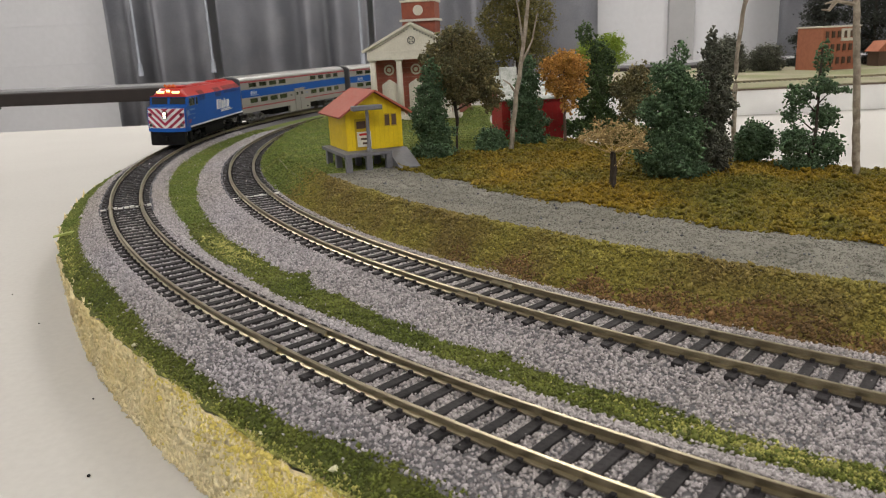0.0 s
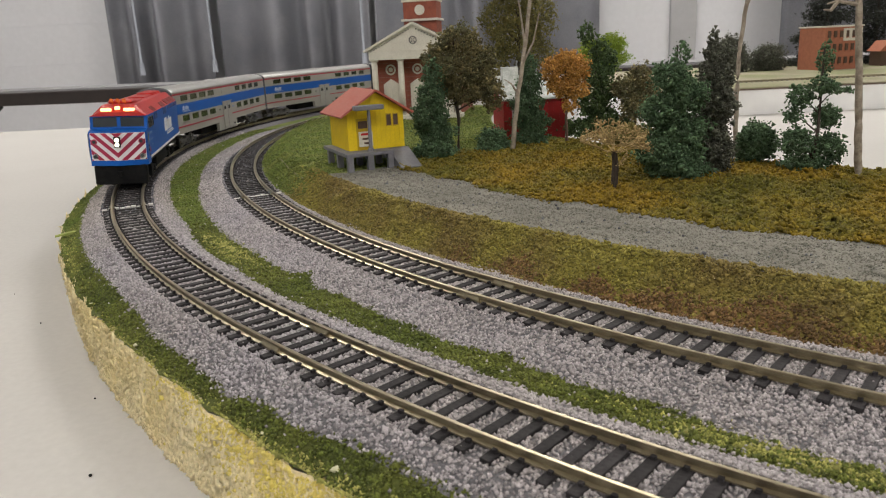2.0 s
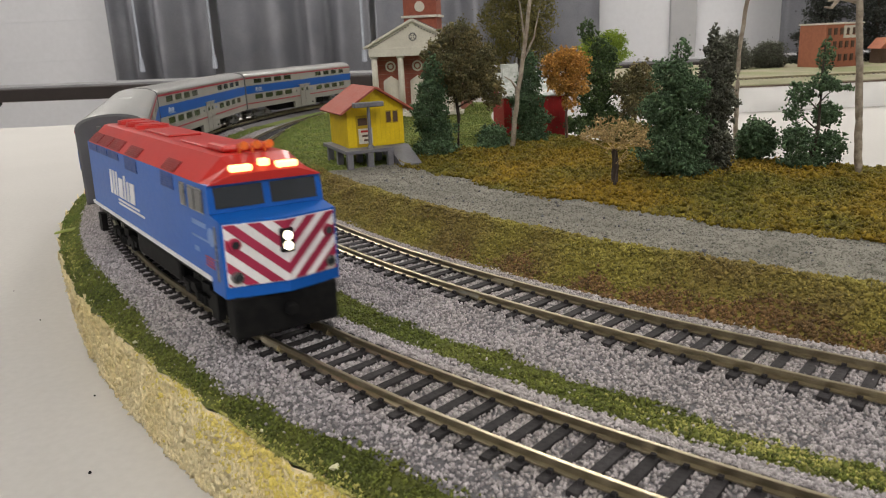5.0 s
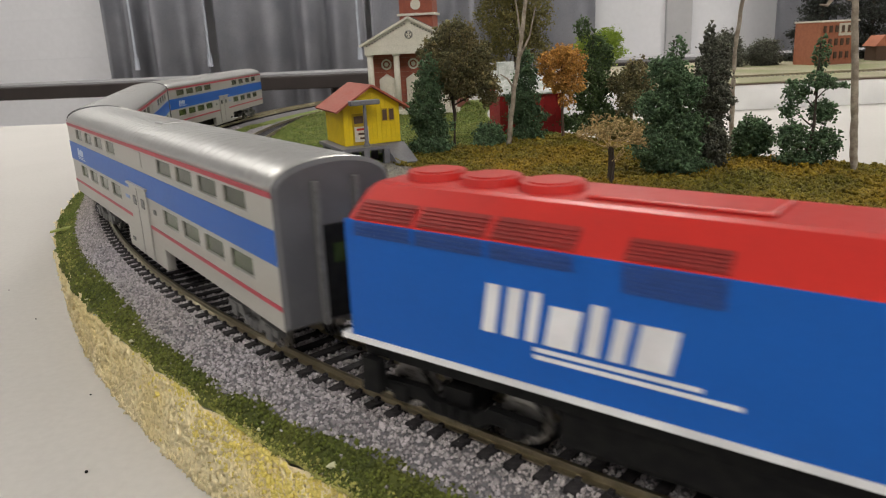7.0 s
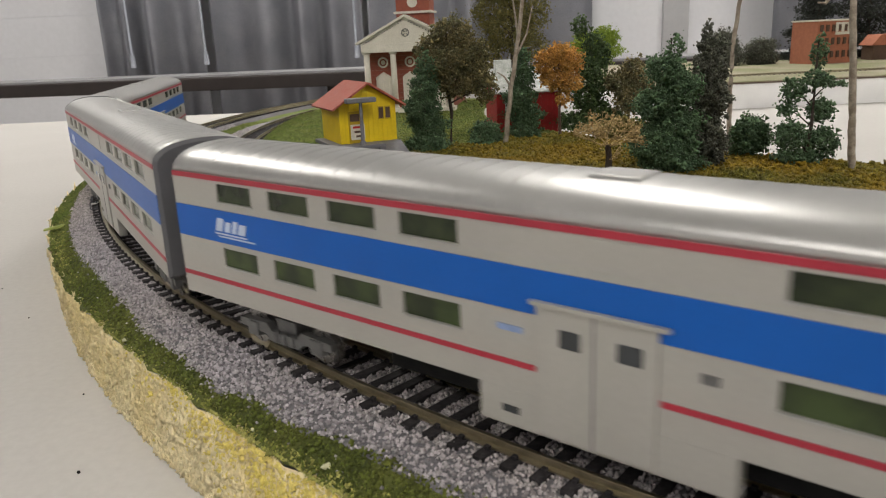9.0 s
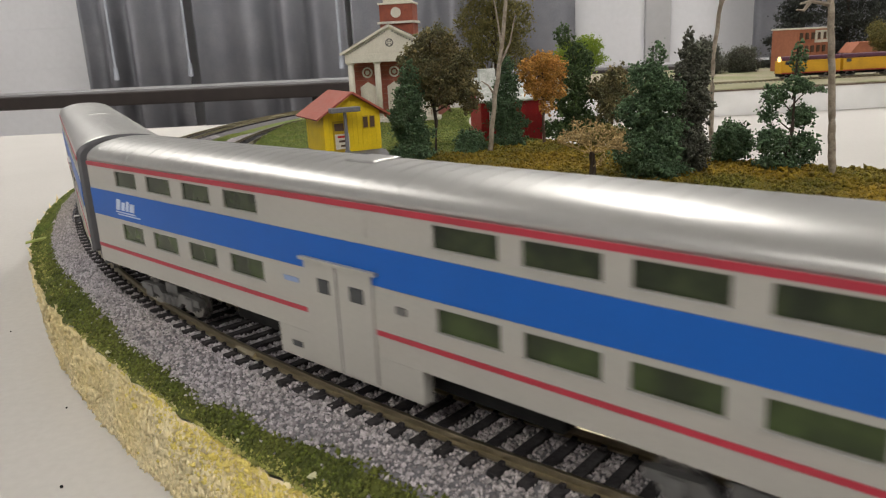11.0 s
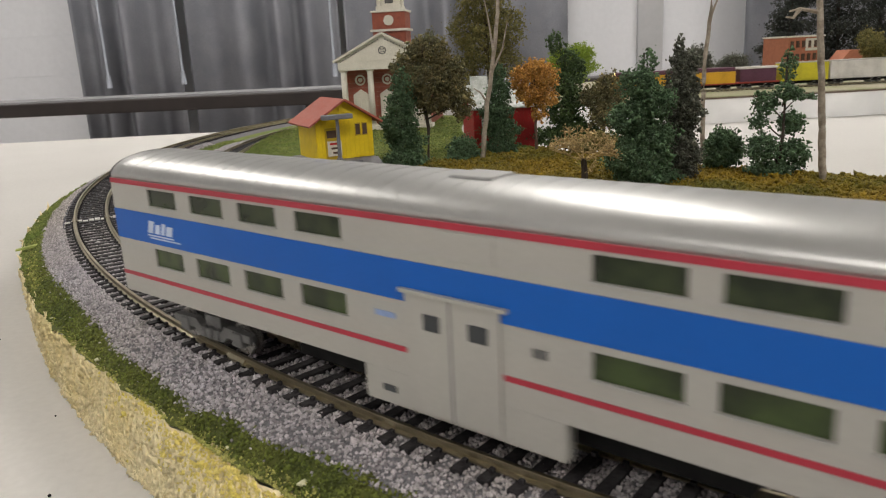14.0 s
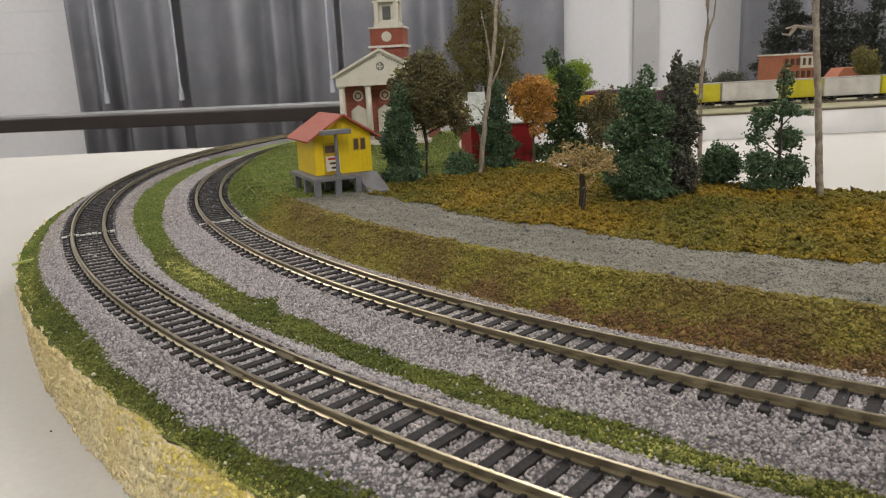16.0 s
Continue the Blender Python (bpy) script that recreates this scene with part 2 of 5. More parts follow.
def height(x, y):
    """The ground of the layout."""
    o = np.hypot(x - CX, y - CY) - R
    th = np.arctan2(y - CY, x - CX) % (2 * np.pi)
    c, s = math.cos(TH_S), math.sin(TH_S)
    k = -(x - CX) * s + (y - CY) * c
    line = (k < 0) & (th < 4.0)
    o = np.where(line, (x - CX) * c + (y - CY) * s - R, o)
    th = np.where(line, TH_S + k / R, th)
    z = np.interp(o, PROFILE_O, PROFILE_Z)
    low = np.clip((3.52 - th) / 0.25, 0, 1)
    z = np.where((o < -0.1), z - low * 0.0065 * np.clip((-0.1 - o) / 0.02, 0, 1), z)
    rough = np.where((o < -0.099) & (o > -0.109), 0.0012, 0.0004)
    rough = np.where((o > -0.093) & (o < -0.052) | (np.abs(o) < 0.025), 0.0, rough)
    return z + rough * lumps(x, y, 160) + 0.4 * rough * lumps(y, x, 420)


# ---- room ----
def room():
    x0, x1, y0, y1 = -3.6, 4.6, -3.4, 4.2
    tagged(part("floor", boxes((x0, x1, y0, y1, FLOOR - 0.1, FLOOR)), FLOOR_M), "dull brown vinyl floor of the hall", "floor", kind="structure")
    tagged(part("ceiling", boxes((x0, x1, y0, y1, CEIL, CEIL + 0.1)), CEIL_M), "off-white board ceiling of the hall", "ceiling", kind="structure")
    for nm, r in (("wall_north", (x0 - 0.2, x1 + 0.2, y1, y1 + 0.2)), ("wall_south", (x0 - 0.2, x1 + 0.2, y0 - 0.2, y0)),
                  ("wall_west", (x0 - 0.2, x0, y0, y1)), ("wall_east", (x1, x1 + 0.2, y0, y1))):
        w = tagged(part(nm, boxes((*r, FLOOR, CEIL)), WALL), "white painted block wall of the hall", "wall", kind="structure")
        if nm == "wall_north":
            # long siding boards beside the curtains
            mesh = None
            for k in range(-4, 9):
                if mesh is None:
                    ob = part("board", boxes((0.0, 2.2, -0.006, 0.0, 0.0004, 0.2026), bevel=0.0008), WALL, w)
                    mesh = ob.data
                else:
                    ob = new("board", mesh)
                    ob.parent = w
                ob.location = (-3.75, y1, -0.142 + 0.203 * k)
            # slightly proud strip; its grey is the white wall's shade put into colour
            part("panel", boxes((1.26, 1.395, y1 - 0.03, y1, FLOOR, CEIL)), SHADED_WALL, w, "grey strip coloured as shade on the wall")
    for lx, ly in LAMPS:
        t = thing("ceiling_light", "white fluorescent fitting on the ceiling", "ceiling light", pose(lx, ly, CEIL), "hall lights")
        part("frame", boxes((-0.3, 0.3, -0.62, 0.62, -0.05, 0.0), bevel=0.006), CEIL_M, t)
        part("diffuser", boxes((-0.27, 0.27, -0.59, 0.59, -0.062, -0.0505), bevel=0.004), LIGHT_M, t)


def curtain(name, xa, xb, y, ztop, zbot, seed):
    """A hanging curtain in uneven folds."""
    r = random.Random(seed)
    n = int((xb - xa) / 0.012)
    rows, front, u = [], [], 0.0
    for i in range(n + 1):
        x = xa + (xb - xa) * i / n
        u += 0.012 / (0.022 + 0.026 * (1 + math.sin(x * 6.3 + seed)))
        front.append((x, y + 0.070 * math.sin(u) + 0.035 * math.sin(u * 0.37 + 1)))
    bm = bmesh.new()
    outline = front + [(x, yy + 0.006) for x, yy in reversed(front)]
    loft(bm, [[(a, b, zbot) for a, b in outline], [(a, b, ztop) for a, b in outline]])
    return tagged(part(name, bm, CURTAIN, None, "", True), "grey floor-length curtain hanging in folds", "curtain", "hall curtains")


def hall_things():
    curtain("curtain", -1.66, -1.12, 3.98, 1.5, -0.7, 1)
    curtain("curtain", -1.10, -0.33, 4.0, 1.5, -0.7, 2)
    curtain("curtain", -0.30, 0.42, 4.0, 1.5, -0.7, 3)
    curtain("curtain", 0.44, 0.84, 4.0, 1.5, -0.7, 4)
    curtain("curtain", 1.75, 2.7, 3.9, 1.5, -0.7, 5)
    wand = material("clear_wand", (0.45, 0.48, 0.55), 0.2, scale=20)
    for x in (-1.47, -1.105, -0.355):
        t = thing("curtain_wand", "clear plastic curtain wand hanging before the curtain", "curtain wand", pose(x, 3.9, 0.05), "wands")
        part("stick", rod(bmesh.new(), (0, 0, 0.0), (0.0, 0, 1.3), 0.006, 0.005), wand, t)
        part("grip", rod(bmesh.new(), (0, 0, -0.06), (0, 0, 0.0), 0.014, 0.011), wand, t)
    tagged(part("curtain_rail", rod(bmesh.new(), (-2.0, 3.95, 1.52), (2.9, 3.95, 1.52), 0.014), DARK_EDGE), "dark curtain rail on the wall", "curtain rail")
    # the dark-edged table along the back wall
    t = thing("long_table", "dark brown table along the back wall with steel legs", "table", pose(-1.69, 3.0, 0, 0, 0, -8.1) @ pose(1.69, -3.0, 0))
    part("tabletop", boxes((-2.6, 2.6, 3.0, 3.28, -0.080, -0.032), bevel=0.004), DARK_EDGE, t)
    part("top_sheet", boxes((-2.58, 2.58, 3.03, 3.26, -0.0315, -0.024)), GREY_TOP, t, "worn grey laminate")
    for x in (-2.2, -0.4, 0.9, 2.3):
        for y in (3.06, 3.22):
            part("leg", rod(bmesh.new(), (x, y, FLOOR), (x + 0.04, y, -0.080), 0.016), DARK_EDGE, t)
    rods = bmesh.new()
    rod(rods, (-2.2, 3.06, -0.4), (-1.75, 3.06, -0.083), 0.012)
    part("brace", rods, DARK_EDGE, t)
    # tables under the layout
    t = thing("layout_table", "table under the layout spread with white cloth", "table")
    part("tabletop", boxes((-1.4, 2.7, -0.7, 1.425, TABLE - 0.03, TABLE), bevel=0.003), WHITE_CLOTH, t)
    for x in (-1.25, 0.5, 2.25):
        for y in (-0.55, 1.3):
            part("leg", rod(bmesh.new(), (x, y, FLOOR), (x, y, TABLE - 0.03), 0.018), DARK_EDGE, t)
    t = thing("rear_table", "long rear table under dark grey cloth", "table")
    part("tabletop", boxes((0.09, 2.7, 1.432, 2.25, TABLE - 0.03, TABLE - 0.002), bevel=0.003), DARK_CLOTH, t)
    for x in (0.2, 1.1, 2.55):
        for y in (1.55, 2.1):
            part("leg", rod(bmesh.new(), (x, y, FLOOR), (x, y, TABLE - 0.03), 0.018), DARK_EDGE, t)


room()
hall_things()

# ---- the layout's ground ----
TH0, TH1 = 1.70, 5.32
JOINT = 3.535
CHIP = material("plaster", (0.62, 0.60, 0.40), 0.9, scale=300)


def edge_bulge(th, t):
    """How far the cut foam edge stands out, from its top (0) to the table (1)."""
    jag = 0.0012 * math.sin(th * 140) + 0.0008 * math.sin(th * 330 + 1)
    return (0.0350 - float(out_edge(th))) * t + 0.0009 * noise.noise((th * 60, t * 2.2, 3.0)) + 0.0006 * noise.noise((th * 190, t * 7, 1.0)) + jag * (1 - t)


def ground():
    n_th = 700
    ths = np.linspace(TH0, TH1, n_th)
    offs = np.unique(np.concatenate([np.linspace(INN, -0.11, 40), np.linspace(-0.11, OUT, 60), PROFILE_O]))
    verts, faces, idx = [], [], []
    for th in ths:
        inn = INN + 0.2 * min(max((2.78 - th) / 0.2, 0.0), 1.0)
        wide = np.where(offs > 0.022, 0.022 + (offs - 0.022) * (float(out_edge(th)) - 0.022) / (OUT - 0.022), offs)
        x, y = polar(R + np.maximum(wide, inn + 0.0001 * (offs - INN)), th)
        z = height(x, y)
        jag = 0.0012 * math.sin(th * 140) + 0.0008 * math.sin(th * 330 + 1)
        x[-1] += jag * math.cos(th)
        y[-1] += jag * math.sin(th)
        verts += list(zip(x, y, z))
    m = len(offs)
    for i in range(n_th - 1):
        for j in range(m - 1):
            a = i * m + j
            faces.append((a, a + 1, a + m + 1, a + m))
            o = (offs[j] + offs[j + 1]) / 2
            th = ths[i]
            jo = 0.003 * math.sin(th * 37) + 0.002 * math.sin(th * 91)
            if o > verge_edge(th) + 0.0004 or strip_in(th) < o < strip_out(th):
                k = 1 if th > 3.6 else 5
            elif o > -0.0922 + jo * 0.3:
                k = 0
            elif o > -0.11:
                k = 2 if th > 3.56 else 5
            elif -0.162 + jo < o < -0.109 and th > 3.585:
                k = 3
            elif th > 3.6:
                k = 4
            else:
                k = 5
            idx.append(k)
    g = raw_mesh("ground", verts, faces, [BALLAST_BED, TURF_BED, BANK, GRAVEL, AUTUMN, LAWN], smooth=True, index=idx)
    tagged(g, "model railway ground of ballast, turf and gravel road", "ground", kind="structure")
    # cut edges of the base boards
    for nm, o, sgn in (("trim_outer", OUT, 1), ("trim_inner", INN, -1)):
        v, f = [], []
        k = 14
        for i, th in enumerate(ths):
            o = float(out_edge(th)) if sgn > 0 else INN + 0.2 * min(max((2.78 - th) / 0.2, 0.0), 1.0)
            x0, y0 = polar(R + o, th)
            zt = float(height(x0, y0)) - 0.0004
            for j in range(k + 1):
                t = j / k
                r = R + o + (edge_bulge(th, t) if sgn > 0 else -0.002 * t)
                x, y = polar(r, th)
                v.append((x, y, zt + (TABLE + 0.0003 - zt) * t))
        for i in range(n_th - 1):
            for j in range(k):
                a = i * (k + 1) + j
                f.append((a, a + 1, a + k + 2, a + k + 1) if sgn > 0 else (a, a + k + 1, a + k + 2, a + 1))
        tagged(raw_mesh(nm, v, f, FOAM if sgn > 0 else WHITE_CLOTH, smooth=True),
               "rough cream and yellow painted foam edge" if sgn > 0 else "white board edge of the layout", "base edge", kind="structure")


def scatter(o0, o1, t0, t1, n, lift=0.0):
    o = rng.uniform(o0, o1, n)
    th = rng.uniform(t0, t1, n)
    x, y = polar(R + o, th)
    return np.stack([x, y, height(x, y) + lift], 1), o, th


def edge_wave(th):
    return 0.003 * np.sin(th * 37) + 0.002 * np.sin(th * 91)


def ground_cover():
    # ballast
    p, o, th = scatter(-0.100, 0.029, 3.0, 4.22, 238000, 0.00025)
    w = edge_wave(th)
    jit = 0.0006 * rng.normal(size=len(o))
    keep = ((o < verge_edge(th) + jit) & (o > strip_out(th) + jit)) | ((o < strip_in(th) + jit) & (o > -0.0922 + 0.3 * w))
    keep |= (rng.random(len(o)) < 0.012) & (o > -0.05)
    r2 = np.hypot(p[:, 0] - CX2, p[:, 1] - CY2) - R2
    on_tie = (np.abs(o) < 0.0152) | (np.abs(r2) < 0.0152)
    keep &= ~on_tie | (rng.random(len(o)) < 0.8)
    p[on_tie, 2] += 0.0001
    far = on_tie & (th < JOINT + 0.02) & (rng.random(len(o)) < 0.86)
    dist = keep & ~far & (th < 3.52)
    tagged(grains("far_ballast", p[dist], 0.00058, BALLAST, crumbs=True, tilt=1.0), "fine grey-violet ballast along the far tracks", "ballast", kind="stuff")
    tagged(grains("ballast", p[keep & ~far & ~dist], 0.00052, BALLAST, spread=0.25, flat=0.9), "fine grey-violet stone ballast along both tracks", "ballast", kind="stuff")
    tagged(grains("dark_ballast", p[keep & far], 0.00056, BALLAST_DARK, crumbs=True), "dark ballast between the far ties", "ballast", kind="stuff")
    # turf strips
    p1, o, th = scatter(0.0205, 0.0385, 2.95, 4.22, 52000, 0.0001)
    p2, o2, th2 = scatter(-0.048, -0.019, 2.95, 4.22, 76000, 0.0001)
    w, w2 = 0.0008 * rng.normal(size=len(th)), 0.0008 * rng.normal(size=len(th2))
    p = np.concatenate([p1[(o > verge_edge(th) + w) & (o < out_edge(th))], p2[(o2 > strip_in(th2) + w2) & (o2 < strip_out(th2) + w2)]])
    p[:, 2] += 0.0006 * np.abs(lumps(p[:, 0], p[:, 1], 330))
    q = np.arctan2(p[:, 1] - CY, p[:, 0] - CX) % (2 * np.pi) + 0.012 * rng.normal(size=len(p))
    tagged(grains("far_turf_strip", p[q < 3.60], 0.00050, LAWN, crumbs=True), "bright green turf beside the far tracks", "turf", kind="stuff")
    tagged(grains("turf_strip", p[q >= 3.60], 0.00050, TURF, crumbs=True), "dark green ground foam turf beside the tracks", "turf", kind="stuff")
    # yellow patches
    pts = []
    for th_c, o_c, dt, do, n in ((3.685, -0.0325, 0.045, 0.0065, 2300), (4.03, -0.0315, 0.05, 0.0045, 1300), (3.93, 0.0320, 0.10, 0.003, 1200), (3.62, 0.032, 0.07, 0.003, 500), (3.80, 0.0325, 0.08, 0.002, 350)):
        th = rng.normal(th_c, dt / 2, n)
        o = np.minimum(rng.normal(o_c, do / 2, n), out_edge(th) + 0.0004)
        x, y = polar(R + o, th)
        pts.append(np.stack([x, y, height(x, y) + 0.0003], 1))
    tagged(grains("yellow_turf", np.concatenate(pts), 0.00050, TURF_YELLOW, crumbs=True), "bleached yellow turf patches", "turf", kind="stuff")
    # bank
    p, o, th = scatter(-0.1135, -0.0912, 3.0, 4.3, 86000, 0.0002)
    p[:, 2] += 0.0011 * np.abs(lumps(p[:, 0], p[:, 1], 480)) * rng.uniform(0.3, 1, len(p))
    near = th + 0.02 * rng.normal(size=len(th)) > 3.57
    low = np.clip((o + 0.103) / 0.008, 0, 1) * np.clip((th - 3.76) / 0.2, 0, 1)
    brown = near & (low + 0.35 * lumps(p[:, 0], p[:, 1], 130) + 0.12 * rng.normal(size=len(o)) > 0.55)
    tagged(grains("bank_lawn", p[~near & (rng.random(len(p)) < 0.6)], 0.00062, LAWN, crumbs=True, tilt=1.0), "light green turf on the far bank", "turf", kind="stuff")
    tagged(grains("bank_turf", p[near & ~brown], 0.00060, BANK, crumbs=True, tilt=1.0), "olive turf on the bank", "turf", kind="stuff")
    tagged(grains("bank_soil", p[brown], 0.00056, BANK_BROWN, crumbs=True, tilt=1.0), "red-brown earth showing on the lower bank", "soil", kind="stuff")
    # road stones
    p, o, th = scatter(-0.163, -0.111, 3.585, 4.4, 42000, 0.0)
    keep = o > -0.162 + edge_wave(th)
    dark = keep & (rng.random(len(o)) < 0.008)
    tagged(grains("road_litter", p[dark] + np.array([0, 0, 0.0003]), 0.0006, BALLAST_DARK, crumbs=True), "dark crumbs lying on the gravel road", "litter", kind="stuff")
    tagged(grains("road_stones", p[keep], 0.00046, GRAVEL, crumbs=True), "grey gravel of the road", "gravel", kind="stuff")
    # autumn cover and lawn
    p, o, th = scatter(-0.303, -0.155, 3.55, 4.4, 98000, 0.0003)
    keep = o < -0.160 + edge_wave(th) + 0.0015 * rng.normal(size=len(o))
    p[:, 2] += 0.0020 * np.maximum(0, lumps(p[:, 0], p[:, 1], 420) + 0.6 * lumps(p[:, 1], p[:, 0], 910)) * rng.uniform(0.3, 1, len(p))
    tagged(grains("autumn_turf", p[keep], 0.00086, AUTUMN, crumbs=True, tilt=1.0), "orange and olive autumn ground cover", "ground cover", kind="stuff")
    p, o, th = scatter(-0.303, -0.100, 2.78, 3.58, 44000, 0.0002)
    tagged(grains("lawn", p, 0.00080, LAWN, crumbs=True, tilt=1.0), "green turf lawn round the church", "turf", kind="stuff")
    # crumbs standing out of the cut foam edge
    n = 20000
    th = rng.uniform(3.3, 4.3, n)
    t = rng.uniform(0.03, 0.99, n)
    r = np.array([R + float(out_edge(a)) + edge_bulge(a, b) for a, b in zip(th, t)]) + 0.0001
    x, y = polar(r, th)
    tagged(grains("foam_crumbs", np.stack([x, y, -0.0137 + (TABLE + 0.0137) * t], 1), 0.00062, FOAM, tilt=0.4, spread=0.35, flat=2.4, crumbs=True), "rough crumbs of the cream foam edge", "foam edge", kind="stuff")
    n = 2600
    th = rng.normal(3.925, 0.045, n)
    t = np.abs(rng.normal(0, 0.26, n))
    r = np.array([R + float(out_edge(a)) + edge_bulge(a, b) for a, b in zip(th, t)]) + 0.0002
    x, y = polar(r, th)
    tagged(grains("yellow_crumbs", np.stack([x, y, -0.0137 + (TABLE + 0.0137) * np.minimum(t, 1)], 1), 0.0006, material("yellow_foam", (0.74, 0.62, 0.17), 0.95, color2=(0.70, 0.58, 0.2), scale=80, spec=0.2), tilt=1.2), "yellow stained crumbs on the foam edge", "foam edge", kind="stuff")
    # dry stalks lying on the bank and the road's edge
    STRAW = material("straw", (0.34, 0.26, 0.11), 0.9, scale=300)
    r8 = random.Random(5)
    for _ in range(90):
        o, q = r8.uniform(-0.112, -0.097), r8.uniform(3.6, 4.25)
        x, y = polar(R + o, q)
        z = float(height(np.float64(x), np.float64(y))) + 0.0006
        a, ln = r8.uniform(0, 6.28), r8.uniform(0.002, 0.006)
        st = rod(bmesh.new(), (0, 0, 0), (ln * math.cos(a), ln * math.sin(a), ln * r8.uniform(-0.1, 0.25)), 0.00013, 0.00008, 5)
        ob = tagged(part("straw", st, STRAW), "thin dry stalk lying on the bank", "stalk", "stalks")
        ob.location = (x, y, z)
    # white plaster chips on the outer edge
    for q, o, s in ((3.795, 0.0312, 0.0016), (3.935, 0.029, 0.0015), (3.72, 0.0325, 0.0012), (3.90, 0.0300, 0.0009)):
        x, y = polar(R + o, q)
        c = bmesh.new()
        bmesh.ops.create_icosphere(c, subdivisions=1, radius=s)
        for v in c.verts:
            v.co *= r8.uniform(0.6, 1.2)
            v.co.z *= 0.5
        ob = tagged(part("plaster_chip", c, CHIP), "pale plaster chip on the turf edge", "chip", "chips")
        ob.location = (x, y, float(height(np.float64(x), np.float64(y))) + s * 0.3)
    # pale green strip of cloth at the board joint
    x0, y0 = polar(R + 0.040, JOINT + 0.018)
    x1, y1 = polar(R + 0.0255, JOINT + 0.018)
    b = bmesh.new()
    d = Vector((x1 - x0, y1 - y0, 0))
    loft(b, [[(x0 + d.x * f, y0 + d.y * f, -0.0112 + 0.0012 * f + dz), (x0 + d.x * f + 0.0015, y0 + d.y * f - 0.0034, -0.0112 + 0.0012 * f + dz), (x0 + d.x * f + 0.0015, y0 + d.y * f - 0.0034, -0.0116 + 0.0012 * f), (x0 + d.x * f, y0 + d.y * f, -0.0116 + 0.0012 * f)] for f, dz in ((0, 0.0002), (0.3, 0.0006), (0.6, 0.0008), (1, 0.0003))])
    tagged(part("felt_strip", b, material("felt_green", (0.33, 0.38, 0.10), 0.95, scale=200), None), "pale green felt strip at the board joint", "felt strip")
    # dark specks on the cloth
    for x, y, s in ((-0.1126, 0.2073, 0.0006), (-0.135, 0.262, 0.0004), (-0.20, 0.35, 0.0004), (-0.24, 0.40, 0.0003), (-0.16, 0.20, 0.0003)):
        c = bmesh.new()
        bmesh.ops.create_icosphere(c, subdivisions=1, radius=s)
        ob = tagged(part("crumb", c, BLACK), "dark crumb lying on the white cloth", "crumb", "crumbs")
        ob.location = (x, y, TABLE + s * 0.6)
    # a bent wire beside the inner track
    w = bmesh.new()
    pts = [polar(R - 0.1035, q) for q in (3.44, 3.47, 3.50, 3.53, 3.56)]
    for (xa, ya), (xb, yb) in zip(pts, pts[1:]):
        rod(w, (xa, ya, float(height(np.float64(xa), np.float64(ya))) + 0.0012), (xb, yb, float(height(np.float64(xb), np.float64(yb))) + 0.0012), 0.0004, n=6)
    tagged(part("wire", w, material("wire_olive", (0.16, 0.17, 0.05), 0.7, scale=300)), "thin olive wire lying along the bank", "wire")


# ---- tracks ----
RAIL_SEC = [(-0.0011, -0.0026), (0.0011, -0.0026), (0.0011, -0.0022), (0.0003, -0.0018), (0.0003, -0.0009), (0.00055, -0.0007), (0.00055, -0.0001), (0.0004, 0.0),
            (-0.0004, 0.0), (-0.00055, -0.0001), (-0.00055, -0.0007), (-0.0003, -0.0009), (-0.0003, -0.0018), (-0.0011, -0.0022)]


